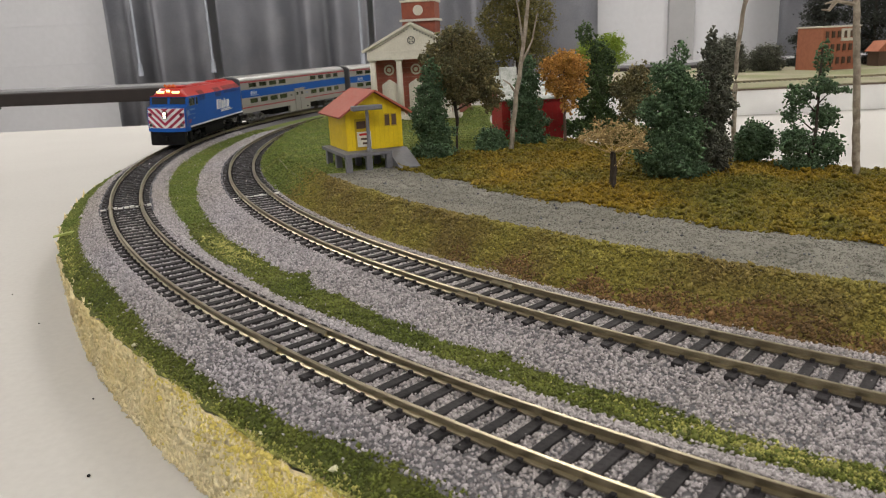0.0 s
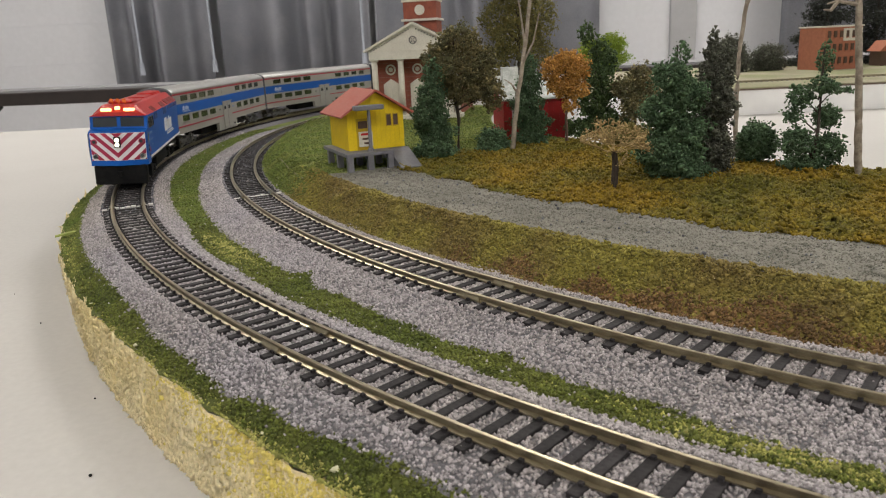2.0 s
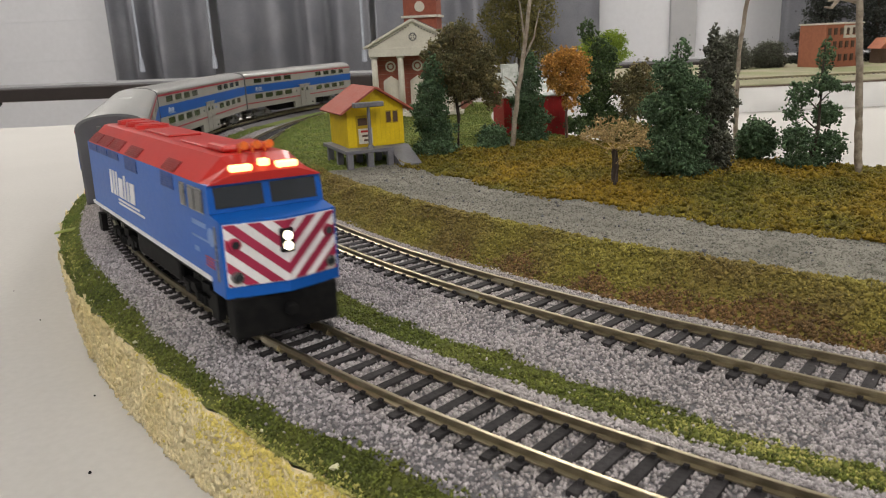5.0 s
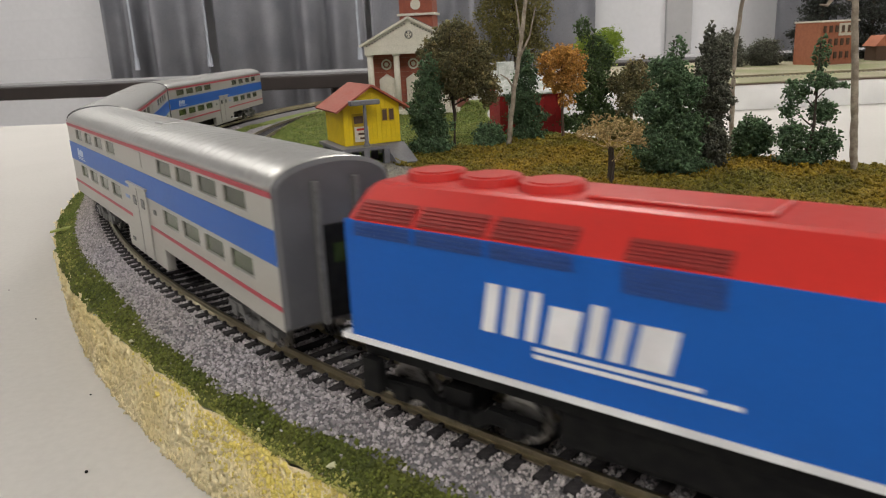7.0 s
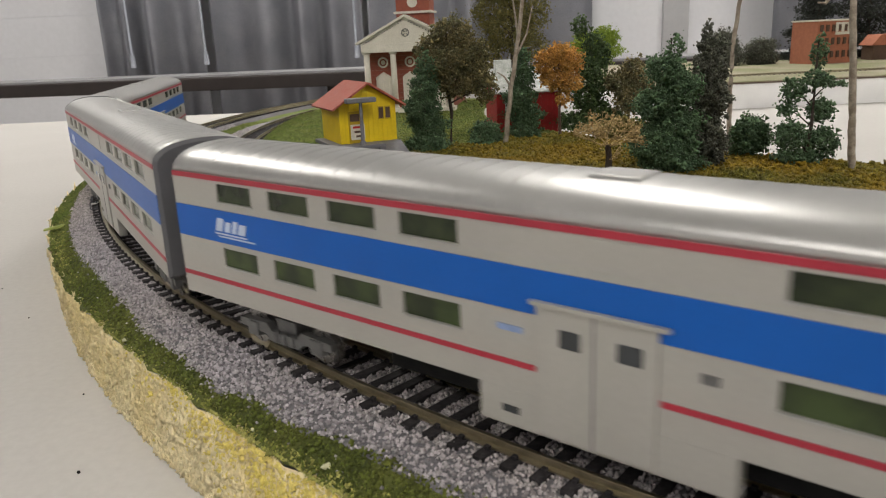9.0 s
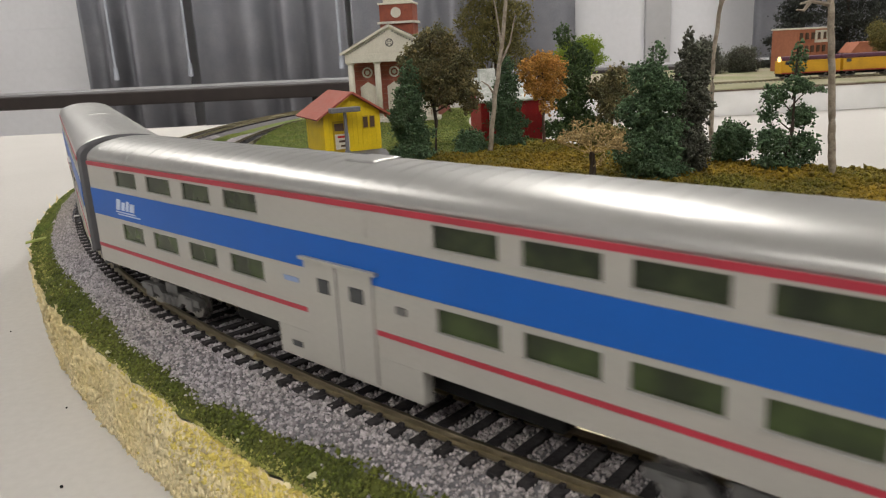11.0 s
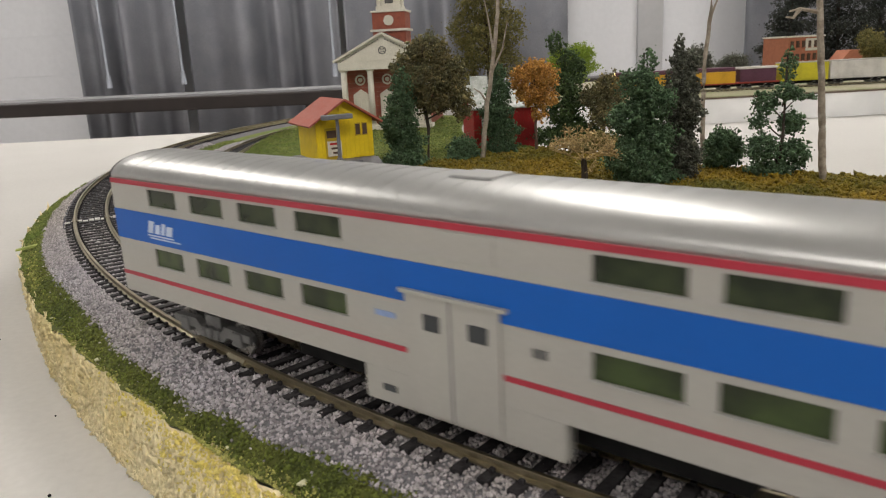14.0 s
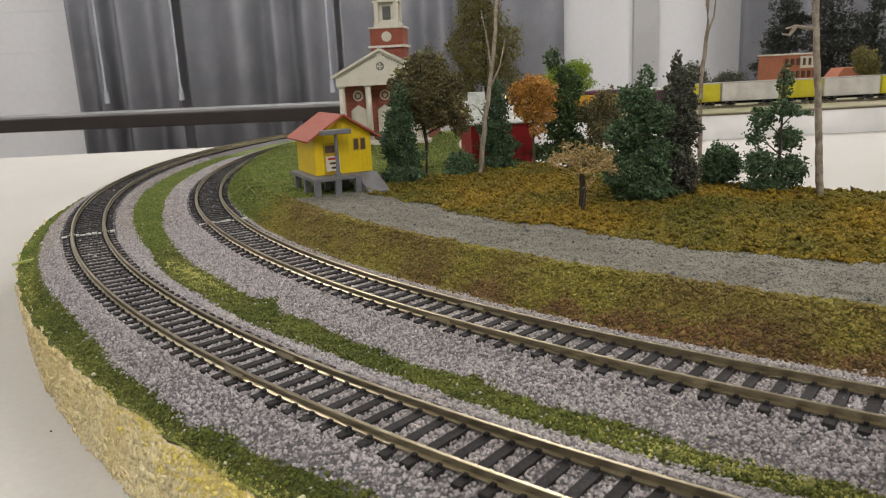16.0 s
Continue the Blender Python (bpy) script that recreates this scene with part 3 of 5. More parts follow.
def track(name, cx, cy, r, label):
    t = thing(name, label, "railway track", pose(cx, cy, 0), "tracks")
    for side in (-1, 1):
        rr = r + side * 0.0087
        bm = bmesh.new()
        loft(bm, [[(*along(0, 0, rr + a, th, r), b) for a, b in RAIL_SEC] for th in np.linspace(TH0, TH1, 420)])
        part("rail", bm, RAIL, t, "brassy nickel rail")
        for th in (JOINT, JOINT + 0.33, JOINT - 0.4):
            bm = bmesh.new()
            d = 0.010 / rr
            loft(bm, [[((rr + a) * math.cos(q), (rr + a) * math.sin(q), b) for a, b in ((-0.0014, -0.0025), (0.0014, -0.0025), (0.0014, -0.0018), (0.0006, -0.0008), (-0.0006, -0.0008), (-0.0014, -0.0018))] for q in (th - d / 2, th + d / 2)])
            part("rail_joiner", bm, RAIL, t)
    pitch = 0.0072 / r
    ties = [TH0 + pitch * (i + 0.5) for i in range(int((TH1 - TH0) / pitch))]
    bm = box(bmesh.new(), -0.0138, 0.0138, -0.00148, 0.00148, -0.0046, -0.0026, bevel=0.0002)
    for s in (-1, 1):
        for q in (-1, 1):
            x = s * 0.0087 + q * 0.0015
            box(bm, x - 0.0005, x + 0.0005, -0.0006, 0.0006, -0.0026, -0.0017)
    first = None
    rest = []
    for th in ties:
        m = pose(*along(0, 0, r, th, r), random.uniform(-0.0001, 0.0001), 0, 0, math.degrees(max(th, TH_S)) + random.uniform(-0.6, 0.6))
        if 2.9 < th < 4.75:
            if first is None:
                first = part("tie", bm, TIE, t)
                first.matrix_basis = m
            else:
                ob = new("tie", first.data)
                ob.parent, ob.matrix_basis = t, m
        else:
            rest.append(m)
    bm = bmesh.new()
    for m in rest:
        r8 = bmesh.ops.create_cube(bm, size=1.0, matrix=m @ Matrix.Translation((0, 0, -0.0036)) @ Matrix.Diagonal((0.0276, 0.0029, 0.002, 1)))
    tagged(part("tie_row", bm, TIE, t), kind="stuff")
    # white filler where the two boards meet
    bm = bmesh.new()
    for q in range(9):
        o = -0.0145 + 0.029 * q / 9
        box(bm, r + o + 0.0002, r + o + 0.0029, -0.0016, 0.0017, -0.0042, -0.0020 - 0.0003 * (q % 3), m=pose(0, 0, 0, 0, 0, math.degrees(JOINT)))
    part("joint_filler", bm, material("filler", (0.68, 0.67, 0.65), 0.9, scale=400, bump=0.6), t, "crumbly white filler at the board joint")
    return t


ground()
track("railway_track", CX, CY, R, "outer model track with brassy rails and black ties")
track("railway_track", CX2, CY2, R2, "inner model track with brassy rails and black ties")

# ---- the commuter train ----
SILVER = material("silver_paint", (0.395, 0.385, 0.355), 0.42, 0.25, color2=(0.37, 0.36, 0.335), scale=30, fine=900, grain=0.04)
ROOF_S = material("silver_roof", (0.43, 0.43, 0.425), 0.36, 0.65, color2=(0.39, 0.39, 0.385), scale=30, fine=900, grain=0.04)
BLUE = material("blue_paint", (0.006, 0.098, 0.43), 0.38, spec=0.2, color2=(0.006, 0.092, 0.40), scale=40, grain=0.04)
RED = material("red_paint", (0.50, 0.022, 0.016), 0.32, spec=0.45, color2=(0.46, 0.022, 0.018), scale=40, grain=0.04)
CHEVRON = material("chevron_crimson", (0.34, 0.014, 0.06), 0.45, scale=40, grain=0.04)
CRIMSON = material("crimson_stripe", (0.40, 0.02, 0.045), 0.45, scale=40, grain=0.04)
WHITE = material("white_decal", (0.78, 0.78, 0.80), 0.45, scale=60, grain=0.04)
PALE_DECAL = material("pale_decal", (0.50, 0.58, 0.74), 0.45, scale=60, grain=0.04)
BLACK = material("black_plastic", (0.006, 0.006, 0.007), 0.65, spec=0.12, color2=(0.011, 0.011, 0.011), scale=300, grain=0.04)
DGREY = material("grey_truck", (0.14, 0.14, 0.14), 0.5, 0.2, scale=300)
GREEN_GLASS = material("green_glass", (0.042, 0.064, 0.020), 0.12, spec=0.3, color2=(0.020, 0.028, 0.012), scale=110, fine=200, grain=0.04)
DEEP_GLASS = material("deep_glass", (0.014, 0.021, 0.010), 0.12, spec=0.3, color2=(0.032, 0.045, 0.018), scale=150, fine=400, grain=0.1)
PALE_BLUE = material("pale_blue_paint", (0.16, 0.27, 0.55), 0.5, scale=90, grain=0.04)
DARK_GLASS = material("dark_glass", (0.03, 0.035, 0.04), 0.08, scale=60, fine=200, grain=0.04)
# mid-grey car ends, coloured darker to hold the shade between the cars
END_SHADED = material("end_shaded", (0.10, 0.10, 0.11), 0.5, 0.1, scale=60, grain=0.04)
GLOW = material("headlight", (1.0, 0.70, 0.26), 0.3, emission=2.4)
GRILLE_BLUE = material("grille_blue", (0.008, 0.055, 0.25), 0.5, scale=90)
GRILLE_RED = material("grille_red", (0.25, 0.014, 0.012), 0.5, scale=90)
STEEL = material("wheel_steel", (0.30, 0.29, 0.28), 0.3, 0.9, scale=300)
ORANGE = material("horn_orange", (0.75, 0.16, 0.02), 0.4, scale=200)

CAR_L, CAR_W = 0.271, 0.0165


def grid_side(bm, us, zs, holes, y, depth, sgn):
    """A side sheet with recessed openings; holes is a set of cells."""
    def quad(*p):
        bm.faces.new([bm.verts.new(q) for q in (p if sgn < 0 else p[::-1])])
    for i in range(len(us) - 1):
        for j in range(len(zs) - 1):
            u0, u1, z0, z1 = us[i], us[i + 1], zs[j], zs[j + 1]
            if (i, j) not in holes:
                quad((u0, y, z0), (u1, y, z0), (u1, y, z1), (u0, y, z1))
            else:
                yi = y - sgn * depth
                quad((u0, y, z0), (u1, y, z0), (u1, yi, z0), (u0, yi, z0))
                quad((u1, y, z1), (u0, y, z1), (u0, yi, z1), (u1, yi, z1))
                quad((u0, y, z1), (u0, y, z0), (u0, yi, z0), (u0, yi, z1))
                quad((u1, y, z0), (u1, y, z1), (u1, yi, z1), (u1, yi, z0))
    return bm


def bogie(parent, x, mat, wheel_base, r=0.0050, half=0.0105, detail=True):
    """A truck with side frames, springs and wheels."""
    bm = bmesh.new()
    h = wheel_base / 2
    for s in (-1, 1):
        y = s * half
        prof = [(-h - 0.006, 0.0050), (-h - 0.006, 0.0072), (-h * 0.55, 0.0078), (-h * 0.4, 0.0056), (h * 0.4, 0.0056), (h * 0.55, 0.0078), (h + 0.006, 0.0072), (h + 0.006, 0.0050),
                (h * 0.6, 0.0044), (h * 0.45, 0.0026), (-h * 0.45, 0.0026), (-h * 0.6, 0.0044)]
        prism(bm, prof, y - 0.0012, y + 0.0012)
        for q in (-h, h):
            box(bm, q - 0.0024, q + 0.0024, y - 0.0017 , y + 0.0017, 0.0028, 0.0072, bevel=0.0004)
        for q in (-0.0035, 0.0, 0.0035):
            rod(bm, (q, y + s * 0.0011, 0.0030), (q, y + s * 0.0011, 0.0062), 0.0011, n=8)
    box(bm, -0.004, 0.004, -half, half, 0.0055, 0.0095)
    t = part("truck", bm, mat, parent)
    t.location = (x, 0, 0)
    for q in (-h, h):
        bm = bmesh.new()
        for s in (-1, 1):
            rod(bm, (0, s * 0.0072, 0), (0, s * 0.0094, 0), r, n=20)
            rod(bm, (0, s * 0.0068, 0), (0, s * 0.0074, 0), r + 0.0007, n=20)
            for k in range(4):
                a = math.pi / 2 * k
                rod(bm, (0.55 * r * math.cos(a), s * 0.0093, 0.55 * r * math.sin(a)), (0.55 * r * math.cos(a), s * 0.0097, 0.55 * r * math.sin(a)), 0.16 * r, n=8)
        rod(bm, (0, -0.0072, 0), (0, 0.0072, 0), 0.0011, n=8)
        w = part("wheelset", bm, STEEL, t, "dark steel wheels on an axle")
        w.location = (q, 0, r)
        w["radius"] = r


def roof_section(x, w=CAR_W, z0=0.0500, z1=0.0566, inset=0.0):
    pts = []
    for i in range(17):
        a = math.pi * i / 16
        c, s = math.cos(a), math.sin(a)
        pts.append((x, (w - inset) * math.copysign(abs(c) ** 0.93, c), z0 + (z1 - z0 - inset) * abs(s) ** 0.93))
    return pts


UP = [(-0.1145, -0.0995), (-0.0925, -0.0770), (-0.0700, -0.0545), (-0.0472, -0.0310), (0.0328, 0.0500), (0.0556, 0.0727), (0.0783, 0.0950), (0.1010, 0.1178)]


def gallery_car(label):
    t = thing("passenger_car", label, "train car", group="commuter train")
    us = sorted({-CAR_L / 2, CAR_L / 2, *[u for p in UP for u in p]})
    zs = [0.0137, 0.0242, 0.0296, 0.0427, 0.0477, 0.0500]
    holes = {(us.index(a), j) for a, _ in UP for j in (1, 3)}
    bm = bmesh.new()
    for sgn in (-1, 1):
        grid_side(bm, us, zs, holes, sgn * CAR_W, 0.0008, sgn)
    # underside, and ends with rounded corners
    box(bm, -CAR_L / 2, CAR_L / 2, -CAR_W + 0.001, CAR_W - 0.001, 0.0139, 0.0155)
    part("body", bm, SILVER, t, "silver-grey painted sides")
    for e in (-1, 1):
        bm = bmesh.new()
        sec = [(e * CAR_L / 2, y, z) for _, y, z in roof_section(0)] + [(e * CAR_L / 2, -CAR_W, 0.0137), (e * CAR_L / 2, CAR_W, 0.0137)]
        inn = [(e * (CAR_L / 2 + 0.0012), y * 0.93, z + (0.0355 - z) * 0.05) for _, y, z in sec]
        loft(bm, [sec, inn])
        part("end_wall", bm, END_SHADED, t, "plain grey end wall with shade in its colour")
        bm = boxes((e * (CAR_L / 2 + 0.0017) - 0.0006, e * (CAR_L / 2 + 0.0017) + 0.0006, -0.0046, 0.0046, 0.0150, 0.0400), bevel=0.0004)
        d = part("end_door", bm, BLACK, t, "dark end door")
        part("door_pane", boxes((e * (CAR_L / 2 + 0.0024) - 0.0002, e * (CAR_L / 2 + 0.0024) + 0.0002, -0.0022, 0.0022, 0.0300, 0.0350)), GREEN_GLASS, d, "green tinted door pane")
        bm = bmesh.new()
        for y in (-0.0056, 0.0056):
            box(bm, e * (CAR_L / 2 + 0.002) - 0.001, e * (CAR_L / 2 + 0.002) + 0.001, y - 0.0009, y + 0.0009, 0.0140, 0.0515, bevel=0.0003)
        part("diaphragm", bm, DGREY, t, "dark grey diaphragm posts")
        bm = bmesh.new()
        box(bm, min(e * CAR_L / 2, e * (CAR_L / 2 + 0.005)), max(e * CAR_L / 2, e * (CAR_L / 2 + 0.005)), -0.0015, 0.0015, 0.0090, 0.0115)
        part("coupler", bm, BLACK, t)
    bm = bmesh.new()
    loft(bm, [roof_section(-CAR_L / 2, inset=0.0006)] + [roof_section(-CAR_L / 2 + 0.0006 + (CAR_L - 0.0012) * i / 60) for i in range(61)] + [roof_section(CAR_L / 2, inset=0.0006)])
    part("roof", bm, ROOF_S, t, "glossy silver ribbed roof", True)
    rib = None
    for i in range(1, 45):
        x = -CAR_L / 2 + CAR_L * i / 45
        if rib is None:
            rb = bmesh.new()
            loft(rb, [[(q, y, z) for _, y, z in roof_section(0, inset=d)[1:-1]] for q, d in ((-0.0003, 0.0003), (-0.0002, -0.00010), (0.0002, -0.00010), (0.0003, 0.0003))], cap=False, closed=False)
            rib = part("roof_rib", rb, ROOF_S, t)
        else:
            ob = new("roof_rib", rib.data)
            ob.parent = t
            rib = ob
        rib.location.x = x
    part("roof_hatch", boxes((-0.008, 0.003, -0.0045, 0.0045, 0.0558, 0.0571), bevel=0.0005), ROOF_S, t)
    for sgn in (-1, 1):
        y = sgn * CAR_W
        yo = lambda d: (min(y, y + sgn * d), max(y, y + sgn * d))
        for a, b in UP:
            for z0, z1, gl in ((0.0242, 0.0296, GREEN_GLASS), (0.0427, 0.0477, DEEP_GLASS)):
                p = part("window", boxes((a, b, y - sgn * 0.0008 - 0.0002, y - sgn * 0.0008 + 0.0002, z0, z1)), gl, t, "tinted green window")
                part("window_sill", boxes((a - 0.0002, b + 0.0002, *yo(0.0003), z0 - 0.0003, z0)), ROOF_S, p)
        part("blue_stripe", boxes((-CAR_L / 2 + 0.0002, CAR_L / 2 - 0.0002, *yo(0.00022), 0.0312, 0.0404)), BLUE, t, "blue side stripe")
        part("upper_stripe", boxes((-CAR_L / 2 + 0.0002, CAR_L / 2 - 0.0002, *yo(0.00022), 0.0485, 0.0499)), CRIMSON, t, "crimson side line")
        for a, b in ((-CAR_L / 2 + 0.0002, -0.0125), (0.0135, CAR_L / 2 - 0.0002)):
            part("lower_stripe", boxes((a, b, *yo(0.00022), 0.0192, 0.0204)), CRIMSON, t, "crimson side line")
        d = part("door", boxes((-0.0120, 0.0130, *yo(0.0007), 0.0062, 0.0338), bevel=0.0002), SILVER, t, "double sliding door")
        part("door_head", boxes((-0.0130, 0.0150, *yo(0.0014), 0.0336, 0.0344)), SILVER, d)
        part("door_gap", boxes((0.0003, 0.0007, *yo(0.0008), 0.0062, 0.0336)), DGREY, d)
        for a, b in ((-0.0068, -0.0022), (0.0052, 0.0102)):
            part("door_window", boxes((a, b, *yo(0.0009), 0.0258, 0.0296), bevel=0.0003), DARK_GLASS, d)
        part("step_skirt", boxes((-0.0265, 0.0275, y - sgn * 0.0035 if sgn > 0 else y, y if sgn > 0 else y + 0.0035, 0.0052, 0.0139), bevel=0.0004), SILVER, t)
        part("step_light", boxes((-0.0205, -0.0165, *yo(0.0003), 0.0085, 0.0100)), DARK_GLASS, t)
        # plain bars stand for the emblem and the running number
        bm = bmesh.new()
        x0 = -0.1165 if sgn < 0 else 0.1165
        for a, b, z0, z1 in ((0, 0.0030, 0.0345, 0.0382), (0.0040, 0.0064, 0.0345, 0.0374), (0.0073, 0.0092, 0.0345, 0.0380), (0.0100, 0.0132, 0.0345, 0.0374), (-0.0004, 0.0140, 0.0336, 0.0340), (0.0010, 0.0172, 0.0328, 0.0332)):
            k = -sgn
            pr = [(x0 + k * a, z0), (x0 + k * b, z0), (x0 + k * (b + 0.35 * (z1 - z0)), z1), (x0 + k * (a + 0.35 * (z1 - z0)), z1)]
            prism(bm, pr, *yo(0.00035))
        part("emblem", bm, PALE_DECAL, t, "pale blue-white emblem bars")
        part("number_bar", boxes((-0.0215, -0.0155, *yo(0.00025), 0.0265, 0.0278)), material("pale_blue_bar", (0.25, 0.35, 0.6), 0.5, scale=90), t)
        part("vent_panel", boxes((-0.002, 0.012, *yo(0.0002), 0.0420, 0.0480), bevel=0.0001), SILVER, t)
        part("grab_iron", boxes((0.0205, 0.0235, *yo(0.0004), 0.0258, 0.0275)), DGREY, t)
    part("underframe", boxes((-0.060, 0.060, -0.009, 0.009, 0.0055, 0.0139), bevel=0.0006), BLACK, t)
    for x in (-0.098, 0.098):
        bogie(t, x, DGREY, 0.027)
    return t


def locomotive():
    t = thing("locomotive", "blue and red diesel locomotive with striped nose", "locomotive", group="commuter train")
    L, REAR, w = 0.0945, -0.0750, 0.0180
    PROW = 0.0040
    # blue lower body
    bm = bmesh.new()
    lo, hi = 0.0192, 0.0466
    def sec(x, a, b):
        return [(x, -w, a), (x, w, a), (x, w, b), (x, -w, b)]
    loft(bm, [sec(REAR, lo, hi), sec(0.0835, lo, hi)])
    part("body", bm, BLUE, t, "blue painted hood sides")
    # nose below the windscreen, slightly raked
    bm = bmesh.new()
    deck = lambda z, dx: [(0.0835, -w, z), (L + dx, -w, z), (L + PROW + dx, 0, z), (L + dx, w, z), (0.0835, w, z)]
    loft(bm, [deck(0.0150, 0), deck(0.0195, 0), deck(0.0372, -0.0005), [(0.0835, -w, 0.0384), (0.0868, -w, 0.0384), (0.0868, 0, 0.0384), (0.0868, w, 0.0384), (0.0835, w, 0.0384)]])
    part("nose", bm, BLUE, t, "blue folded nose with a short shelf")
    # cab front with windscreen pillars
    bm = bmesh.new()
    prism(bm, [(0.0835, 0.0385), (0.0868, 0.0385), (0.0850, 0.0466), (0.0835, 0.0466)], -w, w)
    part("cab_front", bm, BLUE, t)
    for s in (-1, 1):
        bm = bmesh.new()
        y0, y1 = (0.0012, 0.0160) if s > 0 else (-0.0160, -0.0012)
        q = lambda z: 0.0868 + (0.0850 - 0.0868) * (z - 0.0385) / 0.0081 + 0.0002
        loft(bm, [[(q(0.0397), y, 0.0397) for y in (y0, y1)] + [(q(0.0458), y, 0.0458) for y in (y1, y0)],
                  [(q(0.0397) - 0.0006, y, 0.0397) for y in (y0, y1)] + [(q(0.0458) - 0.0006, y, 0.0458) for y in (y1, y0)]])
        part("windscreen", bm, DARK_GLASS, t, "dark windscreen pane")
    # red roof with bevelled shoulders
    bm = bmesh.new()
    rs = [(-w, 0.0466), (-0.0106, 0.0536), (-0.0088, 0.0539), (0.0088, 0.0539), (0.0106, 0.0536), (w, 0.0466)]
    def rsec(x, k=0.0):
        return [(x, y * (1 - 0.25 * k), z - k * 0.006 * (1 if z > 0.05 else 0)) for y, z in rs]
    loft(bm, [rsec(REAR, 0.3), rsec(REAR + 0.0035), rsec(0.0790), rsec(0.0835, 0.35), [(0.0862, y, 0.0466 + (z - 0.0466) * 0.35) for y, z in rs]])
    part("roof", bm, RED, t, "red painted roof")
    part("sill", boxes((REAR - 0.003, 0.0835, -w - 0.0004, w + 0.0004, 0.0180, 0.0194)), WHITE, t, "white sill line")
    part("underframe", boxes((REAR, L - 0.002, -0.0145, 0.0145, 0.0135, 0.0182)), BLACK, t)
    part("pilot", boxes((L - 0.006, L + 0.0016, -0.0165, 0.0165, 0.0022, 0.0152), bevel=0.001), BLACK, t, "black pilot plate")
    part("coupler", boxes((L, L + 0.005, -0.0015, 0.0015, 0.0080, 0.0110), (REAR - 0.0175, REAR + 0.002, -0.0015, 0.0015, 0.0080, 0.0110), bevel=0.0004), BLACK, t)
    part("fuel_tank", boxes((-0.024, 0.034, -0.0135, 0.0135, 0.0045, 0.0136), bevel=0.0015), BLACK, t)
    # striped nose panel: white sheet folded at the middle, crimson chevrons pointing down
    xf = lambda z, y: L + PROW * (1 - abs(y) / w) - 0.0005 * (z - 0.0195) / 0.0177 + 0.0003
    bm = bmesh.new()
    rim = ((-0.0172, 0.0185), (0, 0.0185), (0.0172, 0.0185), (0.0172, 0.0366), (0, 0.0366), (-0.0172, 0.0366))
    loft(bm, [[(xf(z, y) - d, y, z) for y, z in rim] for d in (0, 0.0004)], cap=False)
    for half in ((0, 1, 4, 5), (1, 2, 3, 4)):
        bm.faces.new([bm.verts.new((xf(rim[i][1], rim[i][0]), *rim[i])) for i in half])
    panel = part("nose_panel", bm, WHITE, t, "white nose panel with crimson chevrons")
    for s in (-1, 1):
        for k in range(-3, 4):
            # band between two slanted lines, clipped to the panel
            c0 = 0.0204 + 0.0064 * k
            poly = []
            for a, b in ((0.0, 0.0), (1.0, 0.0), (1.0, 1.0), (0.0, 1.0)):
                poly.append((a * 0.0171, c0 + a * 0.0171 * 0.90 + b * 0.0032))
            def clip(pts, zlim, keep_above):
                out = []
                for i, p in enumerate(pts):
                    q = pts[(i + 1) % len(pts)]
                    ip = (p[1] >= zlim) == keep_above
                    iq = (q[1] >= zlim) == keep_above
                    if ip:
                        out.append(p)
                    if ip != iq:
                        f = (zlim - p[1]) / (q[1] - p[1])
                        out.append((p[0] + f * (q[0] - p[0]), zlim))
                return out
            poly = clip(poly, 0.0187, True)
            poly = clip(poly, 0.0364, False) if len(poly) > 2 else poly
            if len(poly) < 3:
                continue
            bm = bmesh.new()
            loft(bm, [[(xf(z, y) + 0.00025, s * y, z) for y, z in poly], [(xf(z, y) - 0.0001, s * y, z) for y, z in poly]])
            part("chevron_stripe", bm, CHEVRON, panel)
    for z in (0.0320, 0.0290):
        bm = rod(bmesh.new(), (L + PROW - 0.001, 0, z), (L + PROW + 0.0010, 0, z), 0.0014, n=14)
        part("headlight", bm, material("white_headlight", (1, 0.90, 0.68), 0.3, emission=3.0), t, "lit white headlight")
    part("light_housing", boxes((L + PROW - 0.002, L + PROW + 0.0006, -0.0021, 0.0021, 0.0270, 0.0341), bevel=0.0005), BLACK, t)
    for y, r_ in ((-0.0072, 0.0034), (0.0072, 0.0034), (0, 0.0016)):
        bm = bmesh.new()
        box(bm, 0.0838, 0.0866, y - r_, y + r_, 0.0497 + (0.001 if y == 0 else 0), 0.0517 + (0.0012 if y == 0 else 0), bevel=0.0006)
        part("marker_light", bm, GLOW, t, "glowing yellow roof light")
    for y in (-0.0146, 0.0146):
        for z, m_ in ((0.0308, CHEVRON), (0.0212, STEEL)):
            x = xf(z, y)
            lamp = part("marker_lamp", rod(bmesh.new(), (x - 0.001, y, z), (x + 0.0010, y, z), 0.0020, 0.0017, n=14), m_, t)
            part("lens", rod(bmesh.new(), (x + 0.0010, y, z), (x + 0.0013, y, z), 0.0011, n=12), DARK_GLASS, lamp)
    for y in (-0.004, 0, 0.004):
        bm = rod(bmesh.new(), (0.0770, y, 0.0562), (0.0815, y, 0.0566), 0.0007, 0.0013, n=10)
        rod(bm, (0.0775, y, 0.0530), (0.0775, y, 0.0564), 0.0005)
        part("horn", bm, ORANGE, t, "orange horn")
    # roof fans, hatches and the exhaust
    for x in (-0.0625, -0.0475, -0.0325):
        bm = rod(bmesh.new(), (x, 0, 0.0537), (x, 0, 0.0555), 0.0070, 0.0066, n=24)
        rod(bm, (x, 0, 0.0555), (x, 0, 0.0558), 0.0052, n=20)
        part("roof_fan", bm, RED, t)
    part("roof_hatch", boxes((-0.022, 0.012, -0.0062, 0.0062, 0.0537, 0.0547), bevel=0.0006), RED, t)
